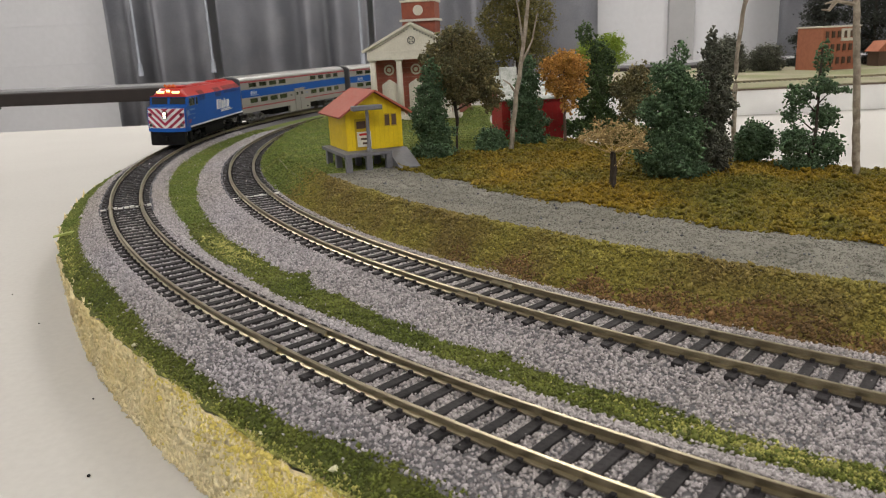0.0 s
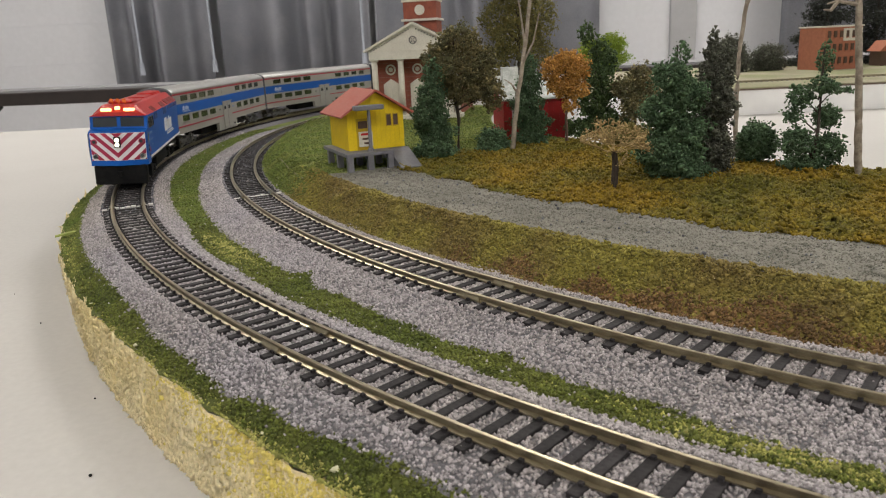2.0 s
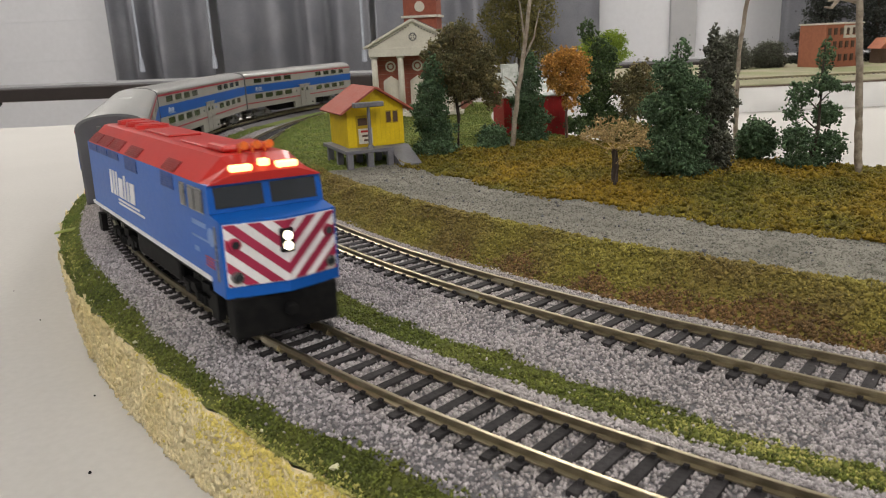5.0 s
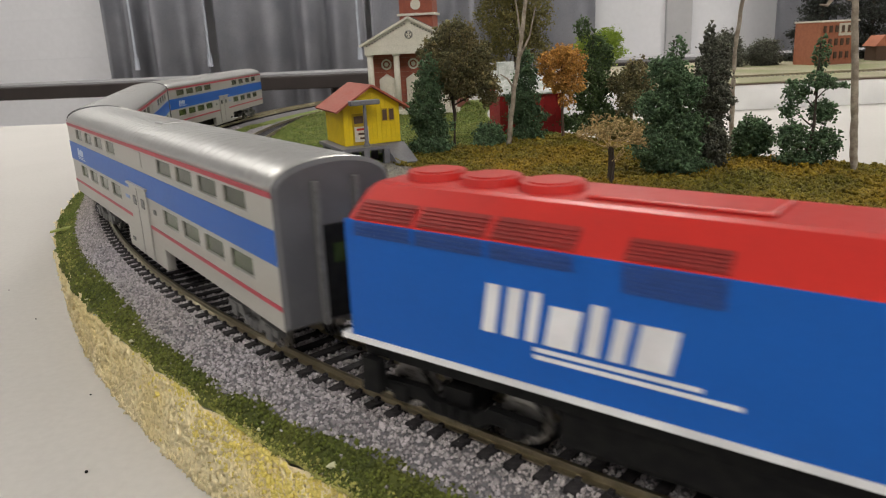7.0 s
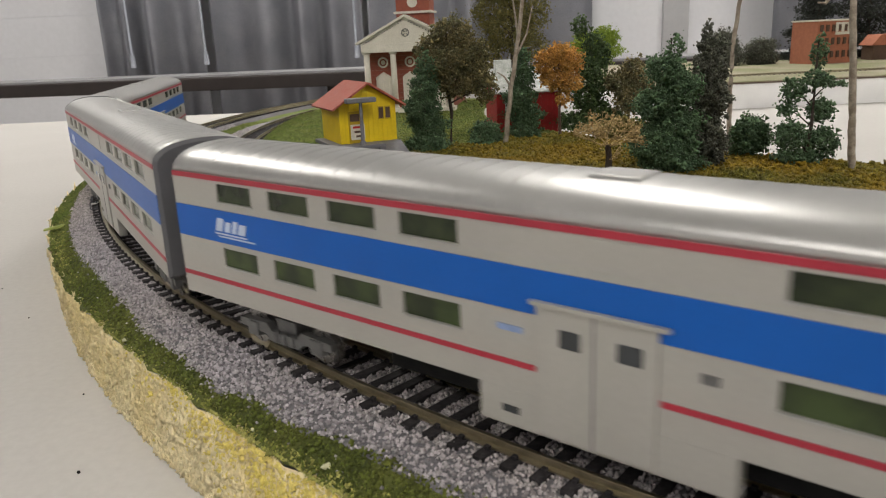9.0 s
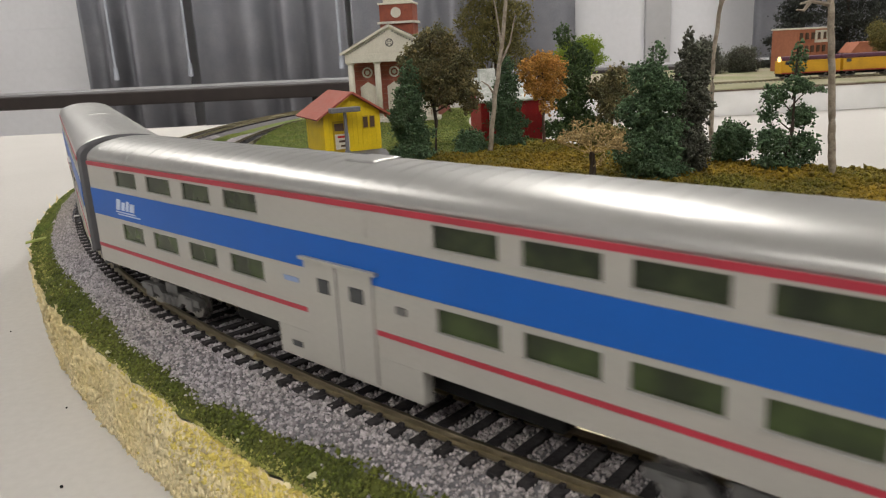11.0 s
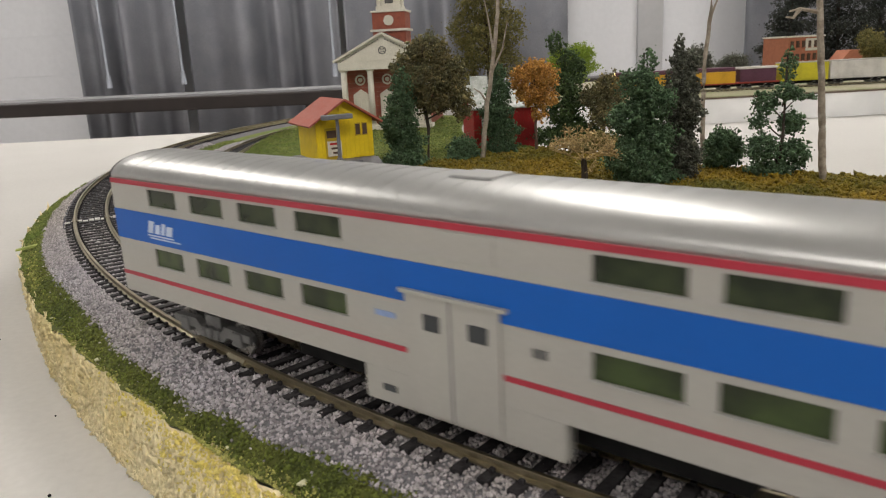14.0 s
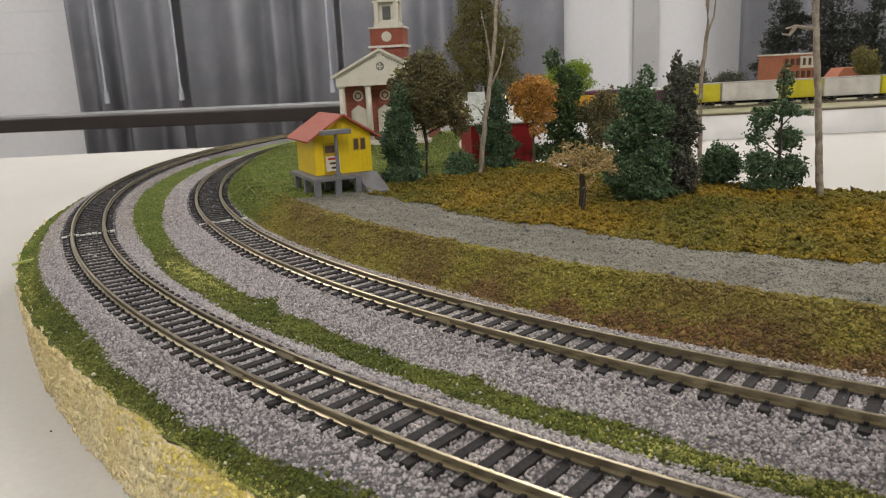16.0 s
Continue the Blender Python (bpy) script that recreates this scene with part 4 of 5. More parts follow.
    part("roof_hatch", boxes((0.030, 0.066, -0.0075, 0.0075, 0.0537, 0.0546), bevel=0.0006), RED, t)
    part("cab_roof_box", boxes((0.058, 0.074, -0.0080, 0.0080, 0.0537, 0.0562), bevel=0.0014), RED, t)
    for s in (-1, 1):
        y = s * w
        yo = lambda d: (min(y, y + s * d), max(y, y + s * d))
        for a, b in ((0.0612, 0.0652), (0.0690, 0.0745), (0.0757, 0.0815)):
            f = part("cab_window", boxes((a - 0.0005, b + 0.0005, *yo(0.0003), 0.0378, 0.0452), bevel=0.0002), STEEL, t)
            part("pane", boxes((a, b, *yo(0.0005), 0.0384, 0.0446)), DARK_GLASS, f)
        def slope(f):
            return w + (0.0106 - w) * f, 0.0466 + 0.0070 * f
        for a, b in ((-0.0720, -0.0560), (-0.0545, -0.0375), (-0.0360, -0.0180), (-0.0085, 0.0090), (0.0400, 0.0540)):
            z0 = 0.0432 if a < -0.01 else 0.0412
            g = part("grille", boxes((a, b, *yo(0.00015), z0, 0.0463)), GRILLE_BLUE, t, "dark blue louvre panel")
            for k in range(int((0.0461 - z0) / 0.0008)):
                z = z0 + 0.0002 + 0.0008 * k
                part("louvre", boxes((a + 0.0003, b - 0.0003, *yo(0.0003), z, z + 0.0004)), GRILLE_BLUE, g)
            top = 0.55 if a < -0.01 else 0.48
            bm = bmesh.new()
            (ya, za), (yb, zb_) = slope(0.05), slope(top)
            loft(bm, [[(u, s * ya, za - 0.0002), (u, s * (ya + 0.00015), za + 0.00015), (u, s * (yb + 0.00015), zb_ + 0.00015), (u, s * yb, zb_ - 0.0002)] for u in (a, b)])
            g = part("grille", bm, GRILLE_RED, t, "dark red louvre panel")
            for k in range(5):
                f0 = 0.08 + (top - 0.1) * k / 5
                (ya, za), (yb, zb_) = slope(f0), slope(f0 + 0.045)
                bm = bmesh.new()
                loft(bm, [[(u, s * ya, za), (u, s * (ya + 0.0003), za + 0.0003), (u, s * (yb + 0.0003), zb_ + 0.0003), (u, s * yb, zb_)] for u in (a + 0.0003, b - 0.0003)])
                part("louvre", bm, GRILLE_RED, g)
        # emblem as plain slanted bars with two underlines
        e0 = -0.0380
        for a, b, top in ((0.0000, 0.0030, 0.0382), (0.0050, 0.0080, 0.0382), (0.0100, 0.0122, 0.0382), (0.0142, 0.0205, 0.0362), (0.0225, 0.0252, 0.0380), (0.0272, 0.0300, 0.0362), (0.0318, 0.0385, 0.0362)):
            pts = [(a, 0.0282), (b, 0.0282), (b + 0.0016, top), (a + 0.0016, top)]
            pr = [((e0 + u) * (1 if s < 0 else -1) + (0 if s < 0 else -0.030), z) for u, z in pts]
            bm = bmesh.new()
            prism(bm, pr, *yo(0.00025))
            part("emblem_bar", bm, WHITE, t, "white emblem bar")
        for a, b, z in ((0.0120, 0.0440, 0.0265), (0.0120, 0.0505, 0.0250)):
            u0, u1 = sorted(((e0 + a) * (1 if s < 0 else -1) + (0 if s < 0 else -0.030), (e0 + b) * (1 if s < 0 else -1) + (0 if s < 0 else -0.030)))
            part("emblem_underline", boxes((u0, u1, *yo(0.00025), z, z + 0.0008)), WHITE, t, "white emblem underline")

        for a, b, z0, z1 in ((0.0700, 0.0825, 0.0335, 0.0350), (0.0690, 0.0845, 0.0296, 0.0302), (0.0705, 0.0745, 0.0252, 0.0266)):
            part("number_bar", boxes((a, b, *yo(0.0002), z0, z1)), PALE_BLUE, t)
        bm = rod(bmesh.new(), (0.0865, y, 0.0318), (0.0865, y + s * 0.0002, 0.0318), 0.0028, n=18)
        part("round_badge", bm, PALE_BLUE, t)
        bm = bmesh.new()
        for k in range(4):
            box(bm, 0.0800, 0.0872, *yo(0.0002), 0.0222 + 0.0009 * k, 0.0226 + 0.0009 * k)
        f = part("flag", bm, CRIMSON, t, "small striped flag decal")
        part("step", boxes((0.0800, 0.0860, *yo(-0.0025), 0.0060, 0.0140)), BLACK, t)
        part("step", boxes((-0.0730, -0.0675, *yo(-0.0025), 0.0060, 0.0140)), BLACK, t)
        part("handrail", rod(bmesh.new(), (0.0920, y + s * 0.0008, 0.0200), (0.0920, y + s * 0.0008, 0.0360), 0.0003), STEEL, t)
    for x in (-0.0500, 0.0560):
        bogie(t, x, BLACK, 0.0310, 0.0056, 0.0118)
    return t


loco = locomotive()
car = gallery_car("silver double-deck passenger car with blue stripe")
train = [loco, car, copy_thing(car, Matrix()), copy_thing(car, Matrix())]
train[3]["label"] = "last silver double-deck passenger car with blue stripe"

S_T = [0, 2, 4, 6.5, 7.5, 8, 9, 12, 13, 13.5, 14.5, 15.5, 16]
S_V = [2.278, 2.495, 2.716, 2.995, 3.1055, 3.158, 3.265, 3.587, 3.695, 3.7445, 3.851, 3.957, 4.014]


def on_track(s, a, lean=0.0):
    """Pose of a vehicle whose trucks are 2a apart, its middle at s metres along the bend."""
    b, f = (Vector(along(CX, CY, R, (s + q) / R, R)) for q in (-a, a))
    m = (b + f) / 2
    return pose(m.x, m.y, 0, 0, 0, math.degrees(math.atan2(f.y - b.y, f.x - b.x))) @ pose(0, 0, 0, lean, 0, 0)


# ---- buildings on the layout ----
YELLOW = material("yellow_board", (0.74, 0.54, 0.006), 0.55, color2=(0.68, 0.49, 0.006), scale=120, fine=1500, grain=0.12)
ROOF_RED = material("roof_red", (0.36, 0.10, 0.07), 0.7, color2=(0.36, 0.085, 0.055), scale=150, fine=1500, bump=0.3, bump_scale=1500)
GREY_PL = material("grey_plastic", (0.17, 0.17, 0.19), 0.6, color2=(0.14, 0.14, 0.155), scale=150)
CREAM = material("cream_white", (0.66, 0.63, 0.55), 0.6, color2=(0.62, 0.59, 0.51), scale=80)
BRICK = material("brick_red", (0.30, 0.085, 0.05), 0.8, color2=(0.25, 0.07, 0.045), scale=250, fine=1500, piece=0.15)
SLATE = material("slate_roof", (0.12, 0.12, 0.12), 0.8, scale=200)
BARN_RED = material("barn_red", (0.36, 0.012, 0.012), 0.6, color2=(0.31, 0.01, 0.012), scale=200)
SNOW = material("white_roof", (0.72, 0.74, 0.72), 0.7, color2=(0.5, 0.54, 0.5), scale=250, mix=0.4)
BROWN = material("brown_wood", (0.10, 0.06, 0.04), 0.8, scale=300)
TERRA = material("terracotta_wall", (0.40, 0.15, 0.085), 0.8, color2=(0.35, 0.13, 0.075), scale=150)


def plank_wall(name, parent, mat, w, h, m, step=0.003, gable=0.0, label=""):
    """A board wall in the x-z plane with thin vertical grooves; gable adds a pointed top."""
    wall = part(name, prism(bmesh.new(), [(-w / 2, 0), (w / 2, 0), (w / 2, h), (0, h + gable), (-w / 2, h)] if gable else [(-w / 2, 0), (w / 2, 0), (w / 2, h), (-w / 2, h)], 0, 0.001), mat, parent, label)
    wall.matrix_basis = m
    k = int(w / step)
    for i in range(k):
        a = -w / 2 + i * w / k
        b = a + w / k
        top = h + (gable * (1 - abs((a + b) / w)) - gable * 1.2 / k if gable else 0)
        p = part("board", boxes((a + 0.00012, b - 0.00012, -0.0003, 0.0004, 0.0, top)), mat, wall)
    return wall


SHED_AT = pose(-0.0394, 0.4780, 0.0105, 0, 0, 23)


def shed():
    t = thing("station_shed", "bright yellow wooden station shed with red roof", "station building", SHED_AT)
    w, d, h, g = 0.0365, 0.040, 0.0240, 0.0115
    zb = 0.0105
    # deck on posts
    part("deck", boxes((-0.024, 0.0065, -0.0125, d + 0.002, zb - 0.0024, zb - 0.0002), bevel=0.0003), GREY_PL, t, "grey plastic loading deck")
    part("floor_slab", boxes((0.0067, 0.0195, -0.0004, d + 0.002, zb - 0.0024, zb - 0.0004)), GREY_PL, t)
    for x in (-0.0215, -0.0085, 0.0045, 0.0170):
        for y in (-0.0105, 0.012, 0.034) if x < 0.01 else (0.012, 0.034):
            part("post", boxes((x - 0.0018, x + 0.0018, y - 0.0018, y + 0.0018, -0.001, zb - 0.0024)), GREY_PL, t)
    bm = bmesh.new()
    prism(bm, [(-0.0235, -0.001), (-0.0235, 0.0006), (-0.0012, zb - 0.0004), (-0.0012, -0.001)], 0.0069, 0.0205, "x")
    part("ramp", bm, GREY_PL, t, "grey loading ramp")
    plank_wall("front_wall", t, YELLOW, w, h, pose(0, 0, zb), gable=g)
    plank_wall("back_wall", t, YELLOW, w, h, pose(0, d, zb, 0, 0, 180), gable=g)
    plank_wall("side_wall", t, YELLOW, d, h, pose(-w / 2, d / 2, zb, 0, 0, -90))
    plank_wall("side_wall", t, YELLOW, d, h, pose(w / 2, d / 2, zb, 0, 0, 90))
    sl = math.atan2(g, w / 2)
    for s in (-1, 1):
        ln = (w / 2 + 0.0055) / math.cos(sl)
        bm = boxes((0, ln, -0.005, d + 0.004, -0.0002, 0.0010), bevel=0.0002)
        r = part("roof_slope", bm, ROOF_RED, t, "faded red tile-effect roof")
        r.matrix_basis = pose(0, 0, zb + h + g + 0.0004) @ (pose(0, 0, 0, 0, math.degrees(sl), 0) if s > 0 else pose(0, 0, 0, 0, 0, 180) @ pose(0, -d + 0.001, 0, 0, math.degrees(sl), 0))
    for x in (0.0085, 0.0130):
        f = part("window", boxes((x - 0.0019, x + 0.0019, -0.0006, 0.0, zb + 0.0135, zb + 0.0215)), material("mustard_frame", (0.5, 0.34, 0.01), 0.6, scale=200), t)
        part("pane", boxes((x - 0.0014, x + 0.0014, -0.0008, -0.0004, zb + 0.0142, zb + 0.0208)), BROWN, f)
    part("door", boxes((-0.0130, -0.0035, -0.0008, 0.0, zb, zb + 0.0195)), material("mustard_door", (0.48, 0.33, 0.008), 0.6, scale=200), t)
    part("door_pane", boxes((-0.0120, -0.0060, -0.0011, -0.0006, zb + 0.0135, zb + 0.0180)), BROWN, t)
    s = part("notice", boxes((-0.0120, -0.0030, -0.0013, -0.0009, zb + 0.0022, zb + 0.0115)), CREAM, t, "white notice board with dark bars")
    for k, (a, b) in enumerate(((0.0014, 0.0076), (0.0022, 0.0068), (0.0032, 0.0060))):
        part("text_bar", boxes((-0.0120 + a, -0.0120 + b, -0.0015, -0.0012, zb + 0.0092 - 0.0028 * k, zb + 0.0105 - 0.0028 * k)), BROWN if k else RED, s)
    lamp = thing("platform_lamp", "grey plastic platform lamp on the shed deck", "lamp post", SHED_AT @ pose(-0.0070, -0.0085, zb))
    part("pole", rod(bmesh.new(), (0, 0, 0), (0, 0, 0.0255), 0.0013, 0.0010), GREY_PL, lamp)
    part("foot", rod(bmesh.new(), (0, 0, 0), (0, 0, 0.002), 0.0026, 0.0016), GREY_PL, lamp)
    part("canopy", boxes((-0.0095, 0.0095, -0.0028, 0.0028, 0.0252, 0.0282), bevel=0.0006), GREY_PL, lamp)


def ring(bm, x, y, z, r, w, depth=0.0006, n=24):
    """A flat ring in the x-z plane."""
    secs = []
    for i in range(n):
        a = 2 * math.pi * i / n
        c, s = math.cos(a), math.sin(a)
        secs.append([(x + (r - w) * c, y, z + (r - w) * s), (x + r * c, y, z + r * s), (x + r * c, y - depth, z + r * s), (x + (r - w) * c, y - depth, z + (r - w) * s)])
    secs.append(secs[0])
    return loft(bm, secs, cap=False)


def church():
    t = thing("church", "red brick church with cream portico and belfry", "church", pose(-0.0230, 0.832, 0.0035, 0, 0, -9))
    W, eave, apex, D = 0.096, 0.0735, 0.1000, 0.15
    part("plinth", boxes((-W / 2 - 0.002, W / 2 + 0.002, -0.002, 0.018, -0.002, 0.0050), bevel=0.0004), CREAM, t)
    body = part("wall", boxes((-W / 2 + 0.003, W / 2 - 0.003, 0.018, D, -0.002, eave)), BRICK, t, "red brick walls")
    for k in range(1, 14):
        part("brick_course", boxes((-W / 2 + 0.0028, W / 2 - 0.0028, 0.0178, D, 0.0055 + 0.005 * k - 0.0003, 0.0055 + 0.005 * k)), material("mortar", (0.32, 0.2, 0.16), 0.9, scale=200) if k == 1 else bpy.data.materials["mortar"], body)
    for x in (-0.0445, -0.0155, 0.0155, 0.0445):
        c = part("column", rod(bmesh.new(), (x, 0.0035, 0.0050), (x, 0.0035, eave - 0.009), 0.0036, 0.0032, n=16), CREAM, t, smooth=True)
        part("column_base", boxes((x - 0.0038, x + 0.0038, -0.0003, 0.0073, 0.0050, 0.0068)), CREAM, c)
        part("column_cap", boxes((x - 0.0036, x + 0.0036, -0.0001, 0.0071, eave - 0.0108, eave - 0.009)), CREAM, c)
    for x in (-0.030, 0.0, 0.030):
        d = part("door", prism(bmesh.new(), [(x - 0.0085, 0.005), (x + 0.0085, 0.005), (x + 0.0085, 0.038), (x, 0.0435), (x - 0.0085, 0.038)], 0.0160, 0.0180), CREAM, t, "cream door with pointed hood")
        part("door_leaf", boxes((x - 0.0060, x - 0.0003, 0.0152, 0.0160, 0.005, 0.034)), CREAM, d)
        part("door_leaf", boxes((x + 0.0003, x + 0.0060, 0.0152, 0.0160, 0.005, 0.034)), CREAM, d)
        w = part("round_window", ring(bmesh.new(), x, 0.0180, 0.0535, 0.0058, 0.0018), CREAM, t, "cream round window")
        part("window_disc", rod(bmesh.new(), (x, 0.0181, 0.0535), (x, 0.0174, 0.0535), 0.0024, n=16), CREAM, w)
    part("entablature", boxes((-W / 2 - 0.001, W / 2 + 0.001, -0.002, D, eave - 0.009, eave), bevel=0.0004), CREAM, t)
    p = part("pediment", prism(bmesh.new(), [(-W / 2 - 0.004, eave), (W / 2 + 0.004, eave), (0, apex)], -0.001, 0.004), CREAM, t, "cream pediment")
    part("oculus", ring(bmesh.new(), 0, -0.0010, eave + 0.0105, 0.0042, 0.0009), SLATE, p)
    for a in range(4):
        b = boxes((-0.0004, 0.0004, -0.0003, 0.0003, 0.0010, 0.0036))
        q = part("oculus_bar", b, SLATE, p)
        q.matrix_basis = pose(0, -0.0012, eave + 0.0105, 0, 45 + 90 * a, 0)
    ang = math.degrees(math.atan2(apex - eave, W / 2 + 0.004))
    ln = math.hypot(apex - eave, W / 2 + 0.004) + 0.002
    for s in (-1, 1):
        r = part("roof_slope", boxes((0, ln, 0.0, D + 0.002, -0.0002, 0.0012)), SLATE, t, "grey slate roof")
        base = pose(0, 0, apex + 0.001)
        r.matrix_basis = base @ (pose(0, 0, 0, 0, ang, 0) if s > 0 else pose(0, D + 0.002, 0, 0, 0, 180) @ pose(0, 0, 0, 0, ang, 0))
        rk = part("cornice", boxes((0, ln, -0.004, 0.0, -0.0008, 0.0016)), CREAM, t)
        rk.matrix_basis = base @ (pose(0, 0, 0, 0, ang, 0) if s > 0 else pose(0, -0.004, 0, 0, 0, 180) @ pose(0, 0, 0, 0, ang, 0))
        for k in range(15):
            x = s * (0.004 + 0.003 * k)
            if abs(x) < W / 2:
                z = apex - (apex - eave) * abs(x) / (W / 2 + 0.004) - 0.0022
                part("dentil", boxes((x - 0.0006, x + 0.0006, -0.0024, -0.001, z - 0.0011, z)), SLATE, p)
    # tower: brick drum with cream bands, belfry and spire
    y, TX = 0.040, 0.0050
    z0 = apex - 0.012
    part("tower", boxes((TX - 0.0180, TX + 0.0180, y - 0.0180, y + 0.0180, z0, 0.1235)), BRICK, t, "square brick tower")
    part("tower_band", boxes((TX - 0.0205, TX + 0.0205, y - 0.0205, y + 0.0205, 0.1035, 0.1060), bevel=0.0004), CREAM, t)
    part("tower_upper", boxes((TX - 0.0140, TX + 0.0140, y - 0.0140, y + 0.0140, 0.1235, 0.1300)), CREAM, t)
    part("tower_band", boxes((TX - 0.0195, TX + 0.0195, y - 0.0195, y + 0.0195, 0.1235, 0.1255), bevel=0.0004), CREAM, t)
    part("clock_face", rod(bmesh.new(), (TX, y - 0.0179, 0.1150), (TX, y - 0.0192, 0.1150), 0.0054, n=24), CREAM, t, "blank cream clock face")
    bel = part("belfry", boxes((TX - 0.0090, TX + 0.0090, y - 0.0090, y + 0.0090, 0.1300, 0.1500)), CREAM, t)
    for s in (-1, 1):
        for q in (-1, 1):
            part("belfry_post", boxes((TX + s * 0.0108 - 0.0022, TX + s * 0.0108 + 0.0022, y + q * 0.0108 - 0.0022, y + q * 0.0108 + 0.0022, 0.1300, 0.1510)), CREAM, bel)
    part("belfry_louvre", boxes((TX - 0.0045, TX + 0.0045, y - 0.0096, y - 0.0090, 0.1330, 0.1470)), SLATE, bel)
    part("belfry_band", boxes((TX - 0.0145, TX + 0.0145, y - 0.0145, y + 0.0145, 0.1510, 0.1530), bevel=0.0004), CREAM, t)
    bm = bmesh.new()
    bmesh.ops.create_cone(bm, cap_ends=True, segments=8, radius1=0.0115, radius2=0.0085, depth=0.020, matrix=pose(TX, y, 0.1630))
    part("lantern", bm, CREAM, t)
    bm = bmesh.new()
    bmesh.ops.create_cone(bm, cap_ends=True, segments=8, radius1=0.0100, radius2=0.0004, depth=0.050, matrix=pose(TX, y, 0.1980))
    part("spire", bm, CREAM, t)


def barn():
    t = thing("barn", "small red barn with a white roof among trees", "barn", pose(0.0740, 0.585, 0.0068, 0, 0, 4))
    w, d, h, g = 0.047, 0.055, 0.0330, 0.0150
    plank_wall("front_wall", t, BARN_RED, w, h, pose(0, 0, 0), step=0.004)
    plank_wall("back_wall", t, BARN_RED, w, h, pose(0, d, 0, 0, 0, 180), step=0.004)
    plank_wall("side_wall", t, BARN_RED, d, h, pose(-w / 2, d / 2, 0, 0, 0, -90), step=0.004, gable=g)
    plank_wall("side_wall", t, BARN_RED, d, h, pose(w / 2, d / 2, 0, 0, 0, 90), step=0.004, gable=g)
    sl = math.degrees(math.atan2(g, d / 2))
    ln = (d / 2 + 0.003) / math.cos(math.radians(sl))
    for s in (-1, 1):
        r = part("roof_slope", boxes((-w / 2 - 0.003, w / 2 + 0.003, -ln, 0, 0, 0.0012)), SNOW, t, "white roof")
        r.matrix_basis = pose(0, d / 2, h + g + 0.0004) @ (pose(0, 0, 0, sl, 0, 0) if s > 0 else pose(0, 0, 0, 0, 0, 180) @ pose(0, 0, 0, sl, 0, 0))
    part("corner_board", boxes((-w / 2 + 0.0060, -w / 2 + 0.0085, -0.0010, 0.0, 0.004, h - 0.002)), SNOW, t)
    part("roof_box", boxes((-w / 2 + 0.002, -w / 2 + 0.014, 0.014, 0.026, h + 0.004, h + g + 0.008)), SNOW, t)


# ---- trees and shrubs ----
BARK = material("bark_dark", (0.06, 0.045, 0.035), 0.9, scale=400, bump=0.6, bump_scale=1200)
BARK_PALE = material("bark_pale", (0.36, 0.31, 0.25), 0.9, color2=(0.22, 0.18, 0.14), scale=250, bump=0.7, bump_scale=900)
TWIG_TAN = material("twig_tan", (0.42, 0.31, 0.14), 0.9, color2=(0.34, 0.24, 0.10), scale=200, island=0.25)
F_PINE = material("foliage_pine", (0.098, 0.165, 0.078), 0.95, color2=(0.068, 0.122, 0.060), scale=120, island=0.5)
F_DARK = material("foliage_dark", (0.115, 0.122, 0.088), 0.95, color2=(0.082, 0.084, 0.064), scale=120, island=0.5)
F_OLIVE = material("foliage_olive", (0.21, 0.18, 0.052), 0.95, color2=(0.14, 0.13, 0.042), scale=90, island=0.4)
F_BROWN = material("foliage_brown", (0.20, 0.165, 0.068), 0.95, color2=(0.10, 0.10, 0.046), scale=100, island=0.5)
F_GREEN = material("foliage_green", (0.085, 0.135, 0.042), 0.95, color2=(0.055, 0.095, 0.034), scale=100, island=0.45)
F_BLACK = material("foliage_blackish", (0.045, 0.052, 0.042), 0.95, color2=(0.030, 0.034, 0.030), scale=100, island=0.45)
F_ORANGE = material("foliage_orange", (0.56, 0.30, 0.065), 0.95, color2=(0.42, 0.20, 0.04), scale=120, island=0.4)
F_LIME = material("foliage_lime", (0.26, 0.36, 0.035), 0.95, color2=(0.20, 0.29, 0.03), scale=60, island=0.25)


def limb(bm, pts, r0, r1, n=7):
    """A bent tapering limb along points."""
    pts = [Vector(p) for p in pts]
    secs = []
    for i, p in enumerate(pts):
        d = (pts[min(i + 1, len(pts) - 1)] - pts[max(i - 1, 0)]).normalized()
        q = d.to_track_quat("Z", "Y")
        r = r0 + (r1 - r0) * i / (len(pts) - 1)
        secs.append([p + q @ Vector((r * math.cos(a), r * math.sin(a), 0)) for a in [2 * math.pi * k / n for k in range(n)]])
    return loft(bm, secs)


def crown_points(lobes, n, hollow=0.45):
    """Points in a heap of ragged lobes, each (x, y, z, rx, rz)."""
    vol = np.array([l[3] ** 2 * l[4] for l in lobes])
    out = []
    for l, k in zip(lobes, rng.multinomial(n, vol / vol.sum())):
        d = rng.normal(size=(k, 3))
        d /= np.linalg.norm(d, axis=1)[:, None]
        rag = 1 + 0.22 * np.sin(d[:, 0] * 7 + l[0] * 900) * np.cos(d[:, 2] * 6 + l[2] * 700) + 0.12 * rng.normal(size=k) * 1.4
        rad = rng.uniform(hollow, 1, k) ** 0.6 * rag
        out.append(np.array(l[:3]) + d * rad[:, None] * np.array([l[3], l[3], l[4]]))
    return np.concatenate(out)


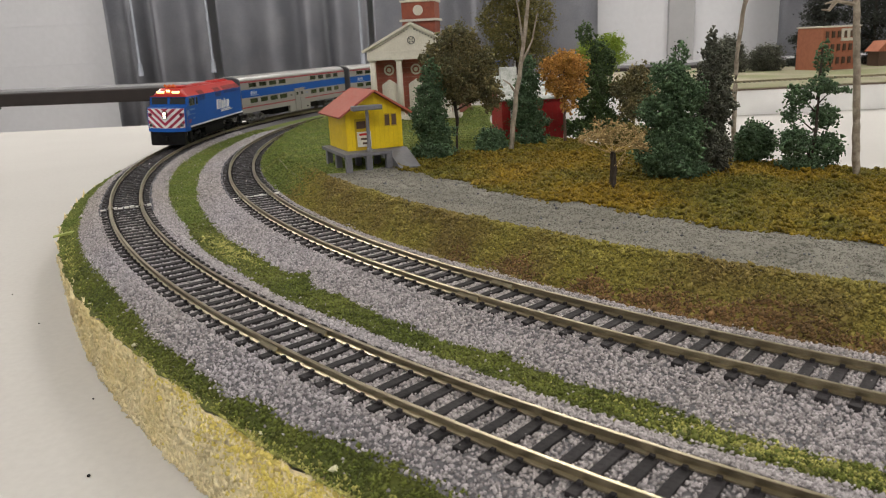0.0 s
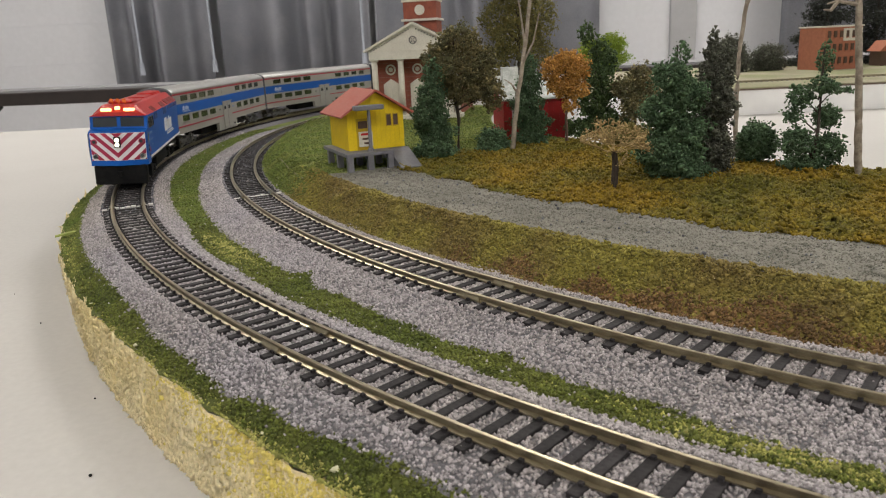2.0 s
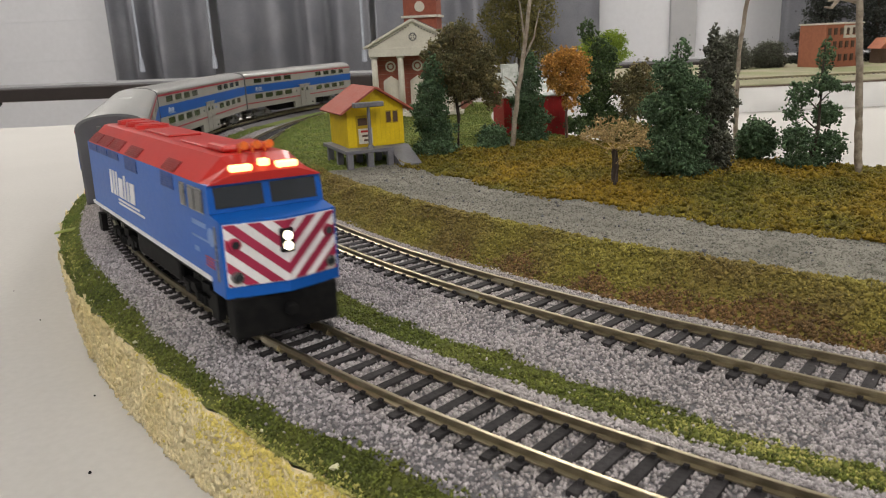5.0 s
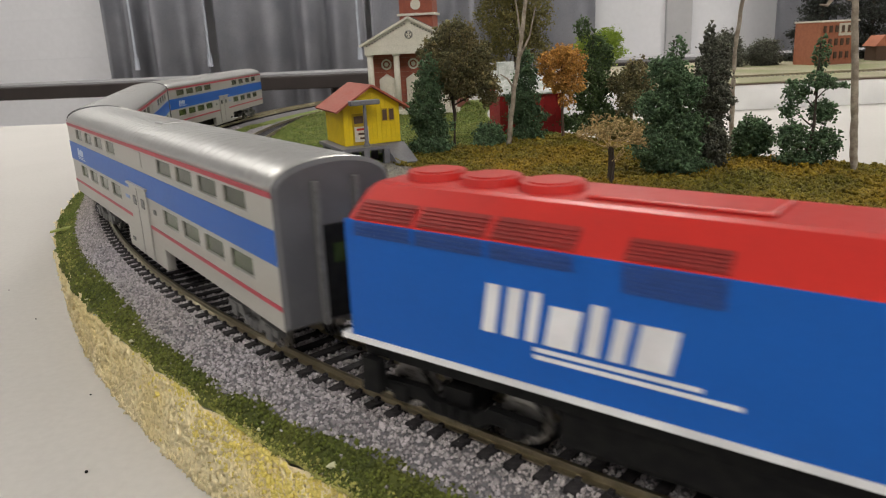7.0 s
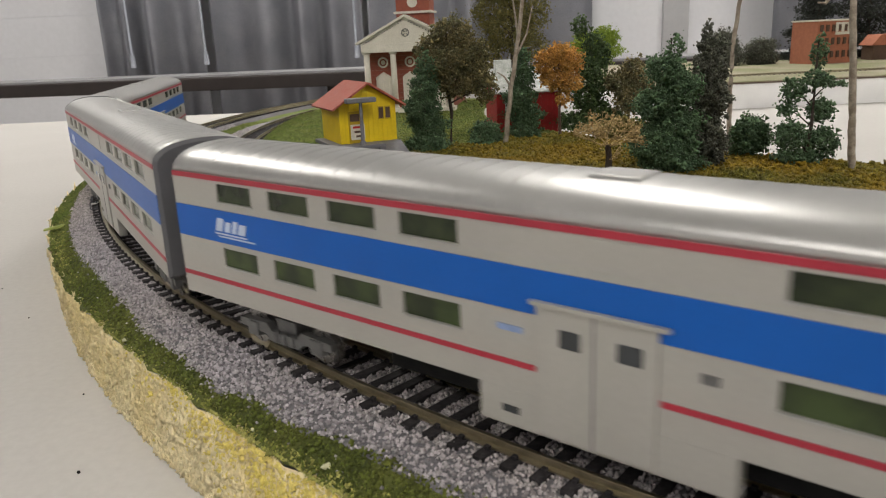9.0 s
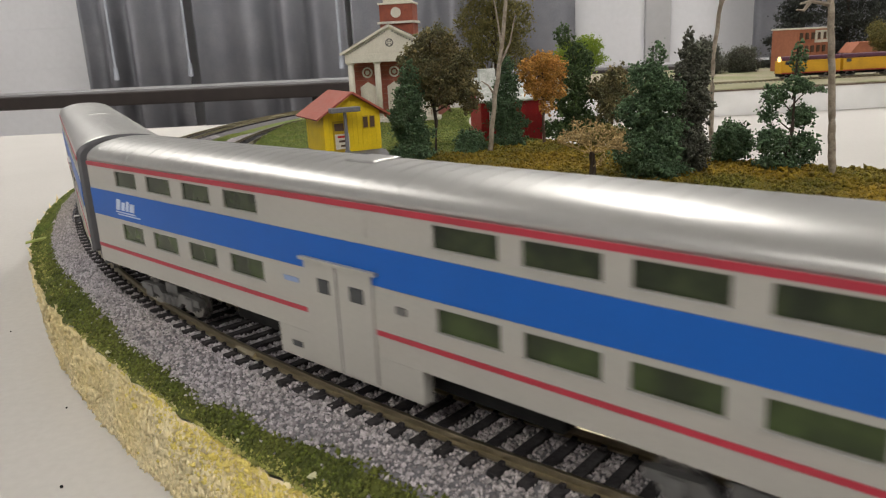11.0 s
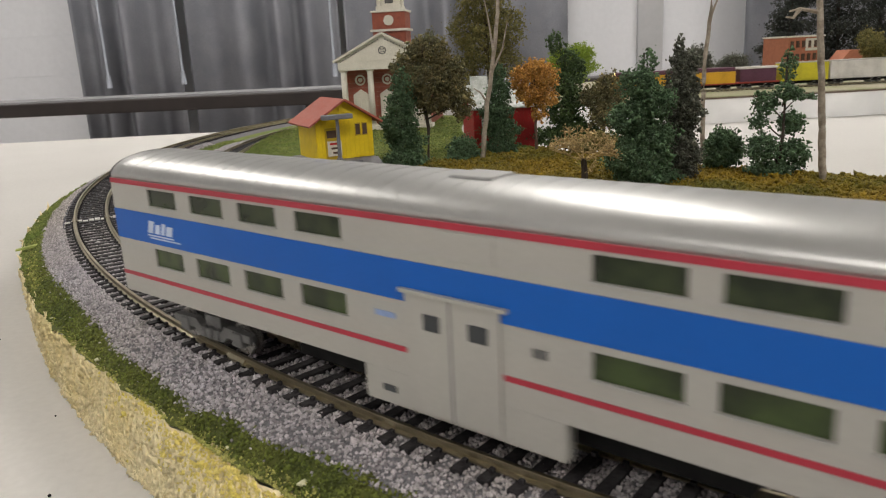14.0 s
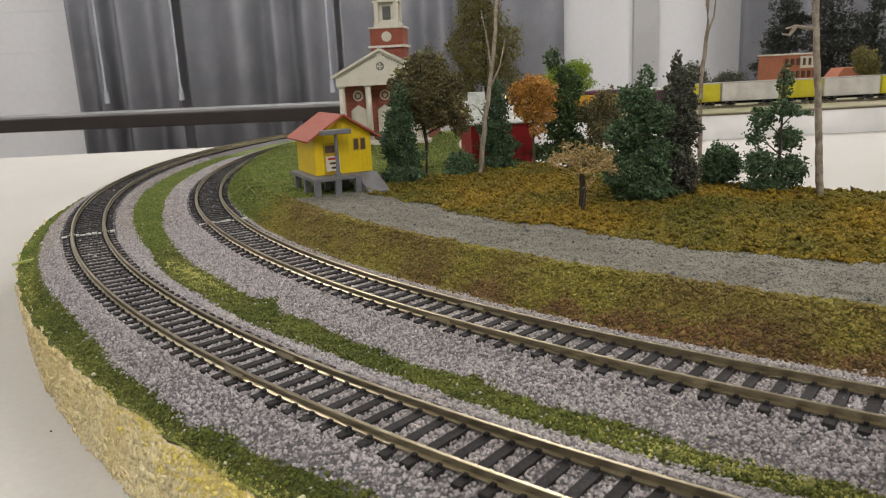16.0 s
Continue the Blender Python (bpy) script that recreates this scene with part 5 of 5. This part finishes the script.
def tree(name, label, category, x, y, z, height_, width, mat, kind="oval", n=2600, grain=0.0012, bare=0.3, bark=None, lean=(0, 0), seed=0, group="layout trees", taper=0.5, heap=None, unit=1.0):
    """A tapered trunk with limbs and a ragged crown of small foam clumps."""
    r = random.Random(seed)
    t = thing(name, label, category, pose(x, y, z), group)
    bark = bark or BARK
    bm = bmesh.new()
    top = (lean[0] * height_, lean[1] * height_, height_ * (0.85 if kind != "conifer" else 0.96))
    mids = [(top[0] * f + r.uniform(-1, 1) * 0.02 * height_, top[1] * f + r.uniform(-1, 1) * 0.02 * height_, top[2] * f) for f in (0.33, 0.66)]
    rt = max(0.0008, height_ * 0.018)
    limb(bm, [(0, 0, -0.002), *mids, top], rt, rt * 0.35)
    part("trunk", bm, bark, t)
    lobes = []
    if heap:
        # foliage lumps: sideways place, height, half width and half height
        lobes = [(dx * unit, r.uniform(-0.5, 0.5) * rx * unit, dz * unit, rx * unit, rz * unit) for dx, dz, rx, rz in heap]
    elif kind == "conifer":
        k = 11
        for i in range(k):
            f = i / (k - 1)
            zz = height_ * (bare + (0.97 - bare) * f)
            w = width / 2 * (1 - f) ** taper * r.uniform(0.75, 1.15) + 0.0022
            for j in range(4 if f < 0.8 else 1):
                a = r.uniform(0, 6.28)
                o = w * (0.55 if f < 0.8 else 0.0)
                lobes.append((lean[0] * zz + o * math.cos(a), lean[1] * zz + o * math.sin(a), zz + r.uniform(-1, 1) * 0.01 * height_, w * 0.55, height_ * 0.055))
    else:
        zc = height_ * (bare + (1 - bare) / 2)
        hz = height_ * (1 - bare) / 2
        k = 9 if kind == "oval" else 13
        for i in range(k):
            a, f = r.uniform(0, 6.28), r.uniform(-0.75, 0.8)
            o = width / 2 * 0.55 * math.sqrt(max(0.05, 1 - f * f)) * r.uniform(0.5, 1.05)
            s = r.uniform(0.34, 0.5)
            lobes.append((lean[0] * zc + o * math.cos(a), lean[1] * zc + o * math.sin(a), zc + f * hz * 0.72, width / 2 * s, hz * s * 0.9))
        lobes.append((lean[0] * zc, lean[1] * zc, zc, width / 2 * 0.6, hz * 0.65))
    for i, l in enumerate(lobes[:12]):
        bm = bmesh.new()
        f = max(0.12, min(0.9, (l[2] - height_ * 0.12) / max(top[2], 1e-6)))
        start = (top[0] * f, top[1] * f, top[2] * f)
        limb(bm, [start, ((start[0] + l[0]) / 2, (start[1] + l[1]) / 2, (start[2] + l[2]) / 2 + 0.001), l[:3]], rt * 0.4, rt * 0.12, 5)
        part("limb", bm, bark, t)
    grains("crown", crown_points(lobes, int(n * 3.0)), grain * 0.52, mat, t, flat=1.0, spread=0.45, crumbs=True, tilt=1.5)
    return t


def twig_bush():
    """A leafless tan bush of forking twigs on a brown stem."""
    t = thing("bare_bush", "leafless tan twig bush on a short brown stem", "bush", pose(0.0866, 0.3730, 0.0095))
    part("stem", limb(bmesh.new(), [(0, 0, -0.002), (0.0006, 0, 0.01), (0.0, 0, 0.0185)], 0.0020, 0.0015), BARK, t)
    r = random.Random(4)
    bm = bmesh.new()
    tips = []
    def grow(p, d, ln, rad, depth):
        q = p + d * ln
        rod(bm, p, q, rad, rad * 0.7, 4)
        tips.append(q)
        if depth:
            for _ in range(3 if depth > 1 else 2):
                nd = (d + Vector((r.uniform(-1, 1), r.uniform(-1, 1), r.uniform(-0.55, 0.6))) * 0.85).normalized()
                grow(q, nd, ln * r.uniform(0.6, 0.85), rad * 0.7, depth - 1)
    for i in range(9):
        a = 6.28 * i / 9
        grow(Vector((0, 0, 0.0175)), Vector((math.cos(a), math.sin(a), r.uniform(0.25, 1.3))).normalized(), 0.0066, 0.00042, 4)
    part("twig_mass", bm, TWIG_TAN, t, "tan forking twigs")
    pts = np.array([tuple(p) for p in tips if p.z > 0.012])
    tagged(grains("bud_fluff", pts, 0.00058, TWIG_TAN, t, crumbs=True), kind="stuff")


def bare_trunk(name, label, pts, r0, r1, forks):
    t = thing(name, label, "tree", pose(*pts[0]), "bare trunks")
    base = Vector(pts[0])
    loc = [Vector(p) - base for p in pts]
    fine = []
    for i in range(len(loc) - 1):
        for k in range(4):
            f = k / 4
            j = math.sin(i * 5 + k * 2.3) * 0.0004
            fine.append(loc[i].lerp(loc[i + 1], f) + Vector((j, j, 0)))
    fine.append(loc[-1])
    part("trunk", limb(bmesh.new(), fine, r0, r1, 9), BARK_PALE, t, "", True)
    for f in forks:
        part("branch", limb(bmesh.new(), [Vector(p) - base for p in f], r1 * 0.8, r1 * 0.3, 6), BARK_PALE, t)
    return t


def planting():
    T = tree
    U = 1 / 1334
    T("conifer", "dark green foam conifer beside the shed", "tree", -0.0035, 0.512, 0.0075, 0.066, 0.033, F_PINE, "conifer", 4200, 0.0011, 0.02, seed=1, unit=0.507 * U, heap=[(5, 145, 20, 26), (0, 110, 26, 28), (-5, 75, 31, 28), (5, 40, 32, 28), (0, 15, 38, 18)])
    T("broadleaf_tree", "brown-green broadleaf model tree on a thin trunk", "tree", 0.0125, 0.522, 0.0068, 0.091, 0.058, F_BROWN, "wide", 6500, 0.0011, 0.36, seed=2, unit=0.512 * U, heap=[(10, 200, 35, 28), (-25, 175, 30, 28), (40, 165, 30, 30), (0, 150, 40, 30), (-30, 130, 25, 25), (45, 125, 25, 28), (15, 115, 35, 22), (66, 110, 20, 30)])
    T("shrub", "low dark green foam shrub", "shrub", 0.0368, 0.522, 0.0075, 0.023, 0.023, F_PINE, "oval", 1300, 0.0011, 0.02, seed=3, unit=0.515 * U, heap=[(0, 25, 26, 22), (-8, 12, 22, 12), (10, 14, 20, 14)])
    T("broadleaf_tree", "tall olive feathery tree behind the barn", "tree", 0.0700, 0.660, 0.0060, 0.160, 0.080, F_OLIVE, "wide", 7500, 0.0011, 0.22, seed=5, unit=0.66 * U, heap=[(0, 230, 40, 35), (-35, 190, 30, 35), (35, 190, 30, 35), (0, 160, 45, 40), (-40, 120, 30, 30), (35, 130, 30, 30), (0, 290, 34, 40), (-20, 255, 25, 30)])
    T("conifer", "dark green fir before the barn", "tree", 0.0655, 0.545, 0.0080, 0.068, 0.040, F_PINE, "conifer", 3000, 0.0011, 0.10, seed=6, unit=0.54 * U, heap=[(0, 140, 14, 22), (0, 110, 22, 20), (-5, 75, 28, 22), (5, 45, 32, 22), (0, 18, 30, 15)])
    T("broadleaf_tree", "orange autumn tree beside the barn", "tree", 0.0915, 0.540, 0.0080, 0.071, 0.040, F_ORANGE, "wide", 2100, 0.0011, 0.36, bark=BROWN, lean=(-0.02, 0), seed=7, unit=0.535 * U, heap=[(0, 150, 22, 18), (-25, 135, 20, 20), (15, 135, 22, 22), (-10, 105, 25, 18), (18, 100, 18, 16), (5, 75, 14, 16)])
    T("broadleaf_tree", "dark green broadleaf tree", "tree", 0.1200, 0.575, 0.0080, 0.084, 0.036, F_GREEN, "wide", 3600, 0.0012, 0.06, seed=8, unit=0.57 * U, heap=[(-20, 180, 14, 20), (5, 150, 18, 22), (20, 130, 18, 25), (-5, 110, 22, 25), (15, 85, 20, 25), (-10, 60, 25, 25), (10, 35, 28, 25), (-25, 18, 30, 18), (38, 20, 26, 18)])
    T("broadleaf_tree", "thin brown-leaved tree between the spruces", "tree", 0.1450, 0.560, 0.0090, 0.060, 0.040, F_BROWN, "wide", 1900, 0.0012, 0.12, seed=10, unit=0.56 * U, heap=[(10, 105, 20, 22), (-15, 85, 25, 22), (20, 75, 22, 22), (0, 55, 28, 22)])
    T("ball_tree", "bright lime green ball tree", "tree", 0.1930, 0.90, -0.0405, 0.1260, 0.070, F_LIME, "ball", 6000, 0.0011, 0.58, seed=11)
    T("conifer", "large dark green spruce on the autumn cover", "tree", 0.1205, 0.3870, 0.0095, 0.0705, 0.040, F_PINE, "conifer", 7500, 0.0011, 0.02, seed=12, unit=0.387 * U, heap=[(5, 215, 14, 25), (-10, 182, 32, 25), (15, 152, 36, 30), (-15, 120, 40, 30), (10, 80, 45, 35), (-10, 45, 50, 35), (15, 20, 46, 22)])
    T("conifer", "tall blackish-green spruce on the autumn cover", "tree", 0.1440, 0.4000, 0.0100, 0.0745, 0.030, F_DARK, "conifer", 6000, 0.0011, 0.02, seed=13, unit=0.4 * U, heap=[(-5, 230, 9, 18), (5, 200, 22, 25), (0, 165, 28, 30), (5, 125, 30, 30), (0, 85, 30, 32), (0, 45, 34, 35), (0, 15, 34, 18)])
    T("shrub", "dark green rounded shrub by the spruces", "shrub", 0.1755, 0.4180, 0.0105, 0.0255, 0.025, F_PINE, "oval", 1700, 0.0011, 0.02, seed=14, unit=0.418 * U, heap=[(0, 50, 26, 24), (-18, 40, 20, 20), (20, 38, 20, 22), (0, 18, 30, 14)])
    T("fir_tree", "sparse open fir with a bare lower trunk", "tree", 0.1930, 0.3900, 0.0100, 0.0650, 0.040, F_PINE, "conifer", 2600, 0.0010, 0.05, lean=(0.04, 0), seed=15, unit=0.39 * U, heap=[(15, 190, 13, 30), (6, 152, 22, 14), (42, 140, 28, 5), (-25, 132, 22, 20), (-34, 100, 16, 16), (28, 95, 24, 20), (-30, 55, 28, 26), (28, 42, 28, 26), (-5, 14, 40, 12)])
    T("shrub", "low olive shrub behind the bare bush", "shrub", 0.1300, 0.515, 0.0095, 0.02, 0.03, F_OLIVE, n=1500, grain=0.0011, seed=31, unit=0.52 * U, heap=[(-30, 18, 26, 16), (0, 22, 30, 18), (32, 16, 26, 15)])
    twig_bush()
    bare_trunk("birch_tree", "slim pale birch trunk leaning with forked top", [(0.0492, 0.515, 0.0075), (0.0545, 0.517, 0.048), (0.0615, 0.52, 0.0869), (0.0650, 0.52, 0.125)], 0.0018, 0.0011,
               [[(0.0600, 0.52, 0.080), (0.0575, 0.52, 0.100), (0.0545, 0.522, 0.118)], [(0.0575, 0.519, 0.066), (0.0660, 0.521, 0.082), (0.0700, 0.522, 0.100)], [(0.0545, 0.517, 0.048), (0.0500, 0.517, 0.055), (0.0455, 0.517, 0.058)]])
    bare_trunk("bare_tree", "tall bare tan trunk behind the shrub", [(0.1760, 0.447, 0.0105), (0.1760, 0.45, 0.045), (0.1762, 0.45, 0.0713), (0.1789, 0.45, 0.0978), (0.1770, 0.45, 0.150)], 0.0015, 0.0010,
               [[(0.1780, 0.45, 0.093), (0.1830, 0.452, 0.104), (0.1860, 0.455, 0.125)]])
    bare_trunk("bare_tree", "tall bare tan trunk at the edge of the cover", [(0.2062, 0.3670, 0.0095), (0.2042, 0.367, 0.030), (0.2026, 0.367, 0.050), (0.1995, 0.366, 0.075), (0.1970, 0.366, 0.1000), (0.1960, 0.366, 0.150)], 0.0019, 0.0014,
               [[(0.1975, 0.366, 0.092), (0.1880, 0.366, 0.094), (0.1830, 0.366, 0.093)], [(0.1880, 0.366, 0.094), (0.1850, 0.366, 0.090), (0.1815, 0.366, 0.0905)]])


# ---- the far side of the layout ----
FAR_Y = 1.25
SNOW_BOARD = material("foam_board", (0.88, 0.88, 0.87), 0.7, scale=10, grain=0.05)
MEADOW = material("pale_meadow", (0.30, 0.27, 0.20), 0.95, color2=(0.20, 0.21, 0.10), scale=9, fine=600, bump=0.5, bump_scale=500)


def far_side():
    t = thing("far_board", "far layout board with white fascia and pale meadow", "layout board")
    part("board", boxes((0.10, 2.58, 1.115, 1.80, TABLE, -0.0045)), SNOW_BOARD, t, "white foam board")
    part("cap", boxes((0.099, 2.581, 1.113, 1.801, -0.0045, -0.0030)), BROWN, t, "thin brown edge")
    part("meadow", boxes((0.11, 2.57, 1.122, 1.79, -0.0030, -0.0018)), MEADOW, t, "pale green and tan meadow")
    k = thing("railway_track", "far straight track with brown rails", "railway track", group="tracks")
    for s in (-1, 1):
        part("rail", boxes((0.11, 2.57, FAR_Y + s * 0.0087 - 0.0005, FAR_Y + s * 0.0087 + 0.0005, -0.0018, 0.0)), RAIL, k)
    bm = bmesh.new()
    for i in range(300):
        box(bm, 0.112 + 0.0082 * i, 0.1146 + 0.0082 * i, FAR_Y - 0.015, FAR_Y + 0.015, -0.0019, -0.0012)
    tagged(part("tie_row", bm, TIE, k), kind="stuff")
    # brick building
    b = thing("brick_building", "three-storey brick building with pale upper bays", "building", pose(0.772, 1.47, -0.0018, 0, 0, 14) @ Matrix.Diagonal((0.86, 1, 0.94, 1)))
    part("wall", boxes((-0.048, 0.048, 0, 0.07, 0, 0.0830), bevel=0.0005), TERRA, b)
    part("cornice", boxes((-0.050, 0.050, -0.002, 0.072, 0.0830, 0.0860), bevel=0.0005), CREAM, b)
    part("pale_bay", boxes((-0.002, 0.046, -0.0018, 0.0, 0.0560, 0.0800)), CREAM, b, "pale upper bays")
    for i in range(6):
        for j in range(3):
            x = -0.039 + 0.0155 * i
            z = 0.012 + 0.0255 * j
            w = part("window", boxes((x - 0.0035, x + 0.0035, -0.0026, -0.0020 if (j == 2 and i > 2) else -0.0004, z, z + 0.013)), BROWN, b)
            part("sill", boxes((x - 0.0042, x + 0.0042, -0.0034, -0.0004, z - 0.0014, z)), TERRA, w)
    h = thing("cottage", "small brown cottage with a tan roof", "house", pose(0.905, 1.52, -0.0018))
    part("wall", boxes((-0.03, 0.03, 0, 0.04, 0, 0.028)), BROWN, h)
    part("roof", prism(bmesh.new(), [(-0.035, 0.028), (0.035, 0.028), (0.018, 0.048), (-0.018, 0.048)], -0.004, 0.044), TERRA, h)
    T = tree
    T("dome_shrub", "smooth dark green dome shrub on the far board", "shrub", 0.594, 1.55, -0.0020, 0.060, 0.062, F_DARK, n=3200, grain=0.0020, seed=21, group="far shrubs", heap=[(0, 0.018, 0.030, 0.022), (0, 0.040, 0.028, 0.030)])
    T("dome_shrub", "smooth dark green dome shrub on the far board", "shrub", 0.669, 1.57, -0.0020, 0.045, 0.070, F_DARK, n=3200, grain=0.0020, seed=22, group="far shrubs", heap=[(0, 0.012, 0.034, 0.016), (0, 0.026, 0.031, 0.024)])
    T("conifer", "tall blackish pine on the far board", "tree", 0.830, 1.66, -0.0020, 0.26, 0.13, F_BLACK, "conifer", 5000, 0.0026, 0.02, seed=23, group="far trees")
    T("conifer", "tall blackish pine on the far board", "tree", 0.940, 1.66, -0.0020, 0.30, 0.14, F_BLACK, "conifer", 5000, 0.0026, 0.02, seed=24, group="far trees")
    T("conifer", "tall blackish pine on the far board", "tree", 1.060, 1.70, -0.0020, 0.30, 0.15, F_BLACK, "conifer", 5000, 0.0026, 0.02, seed=25, group="far trees")
    T("round_tree", "olive round tree beside the far track", "tree", 0.795, 1.30, -0.0020, 0.095, 0.055, F_OLIVE, "ball", 2600, 0.0018, 0.25, seed=26, group="far trees")


freight = []


def freight_train():
    Y1 = material("freight_yellow", (0.66, 0.36, 0.012), 0.5, scale=60)
    Y2 = material("boxcar_yellow", (0.62, 0.55, 0.02), 0.5, scale=60)
    W1 = material("boxcar_white", (0.66, 0.64, 0.60), 0.5, scale=60)
    R1 = material("freight_red", (0.38, 0.05, 0.03), 0.6, scale=60)
    MAROON = material("freight_maroon", (0.10, 0.03, 0.06), 0.6, scale=60)
    x = 0.0
    plan = [("diesel_engine", "yellow freight diesel with maroon roof", Y1, 0.098, "engine"), ("diesel_engine", "yellow and red freight diesel", Y1, 0.098, "engine"),
            ("flat_car", "brown flat car with a white load", R1, 0.070, "flat"), ("boxcar", "yellow boxcar", Y2, 0.078, "box"), ("boxcar", "white boxcar", W1, 0.095, "box"),
            ("boxcar", "yellow boxcar", Y2, 0.070, "box"), ("boxcar", "white boxcar", W1, 0.095, "box"), ("boxcar", "yellow boxcar", Y2, 0.078, "box"), ("boxcar", "white boxcar", W1, 0.095, "box"), ("boxcar", "red-brown boxcar", R1, 0.095, "box")]
    for nm, label, m, L, kind in plan:
        t = thing(nm, label + " of the far train", "train car", group="freight train")
        part("underframe", boxes((0, L, -0.008, 0.008, 0.004, 0.0085)), BLACK, t)
        if kind == "engine":
            part("body", boxes((0.0005, L - 0.0005, -0.0125, 0.0125, 0.0085, 0.0290), bevel=0.001), m, t)
            part("roof", boxes((0.001, L - 0.001, -0.0118, 0.0118, 0.0290, 0.0355), bevel=0.0015), MAROON, t, "maroon roof")
            part("side_line", boxes((0.0008, L - 0.0008, -0.0128, 0.0128, 0.0085, 0.0105)), R1, t)
            part("cab_window", boxes((0.006, 0.014, -0.0129, 0.0129, 0.0230, 0.0285)), DARK_GLASS, t)
            if x == 0.0:
                bm = rod(bmesh.new(), (0.0006, -0.004, 0.0315), (-0.0012, -0.004, 0.0315), 0.0040, n=16)
                part("headlight", bm, GLOW, t, "lit headlight")
        elif kind == "flat":
            part("deck", boxes((0, L, -0.012, 0.012, 0.0085, 0.0110)), m, t)
            part("load", boxes((0.003, L - 0.003, -0.011, 0.011, 0.0315, 0.0345)), W1, t, "white top of the load")
            part("load_side", boxes((0.005, L - 0.005, -0.010, 0.010, 0.0110, 0.0315)), MAROON, t)
        else:
            part("body", boxes((0, L, -0.0125, 0.0125, 0.0085, 0.0370), bevel=0.0006), m, t)
            part("roof", boxes((-0.0003, L + 0.0003, -0.0127, 0.0127, 0.0370, 0.0385), bevel=0.0004), SILVER, t)
            part("door", boxes((L / 2 - 0.009, L / 2 + 0.009, -0.0131, 0.0131, 0.0095, 0.0355)), m, t)
            for q in range(1, 8):
                u = L * q / 8
                part("rib", boxes((u - 0.0005, u + 0.0005, -0.0128, 0.0128, 0.0090, 0.0365)), m, t)
        for u in (0.016, L - 0.016):
            bm = bmesh.new()
            for s in (-1, 1):
                box(bm, u - 0.008, u + 0.008, s * 0.0090 - 0.001, s * 0.0090 + 0.001, 0.0030, 0.0060, bevel=0.0005)
            box(bm, u - 0.002, u + 0.002, -0.009, 0.009, 0.0040, 0.0060)
            tr = part("truck", bm, BLACK, t)
            for du in (-0.0055, 0.0055):
                w = part("wheel", rod(bmesh.new(), (0, -0.0092, 0), (0, 0.0092, 0), 0.0036, n=14), STEEL, tr)
                w.location = (u + du, 0, 0.0036)
        freight.append((t, x))
        x += L + 0.003


def far_motion():
    for t, off in freight:
        walk(t, [(q, pose(0.511 - 0.0865 * (q - 12.0) + off, FAR_Y, 0)) for q in (0, 4, 8, 12, 16)])


shed()
church()
barn()
planting()
far_side()
freight_train()


def motions():
    ts = [0.5 * i for i in range(33)]
    for ob, off, a in ((train[0], 0.2310, 0.054), (train[1], 0.0, 0.101), (train[2], -0.280, 0.101), (train[3], -0.560, 0.101)):
        walk(ob, [(t, on_track(float(np.interp(t, S_T, S_V)) + off, a, float(np.interp(t, (4.2, 6.3), (-2.5, -0.4))) if ob is loco else 0.0)) for t in ts])
        for w in ob.children_recursive:
            if w.name.startswith("wheelset"):
                at = w.location.copy()
                steps = [i / 15 for i in range(241)]
                walk(w, [(t, Matrix.Translation(at) @ Matrix.Rotation((float(np.interp(t, S_T, S_V)) - 2.2) / w["radius"], 4, "Y")) for t in steps])
    far_motion()


ground_cover()
motions()
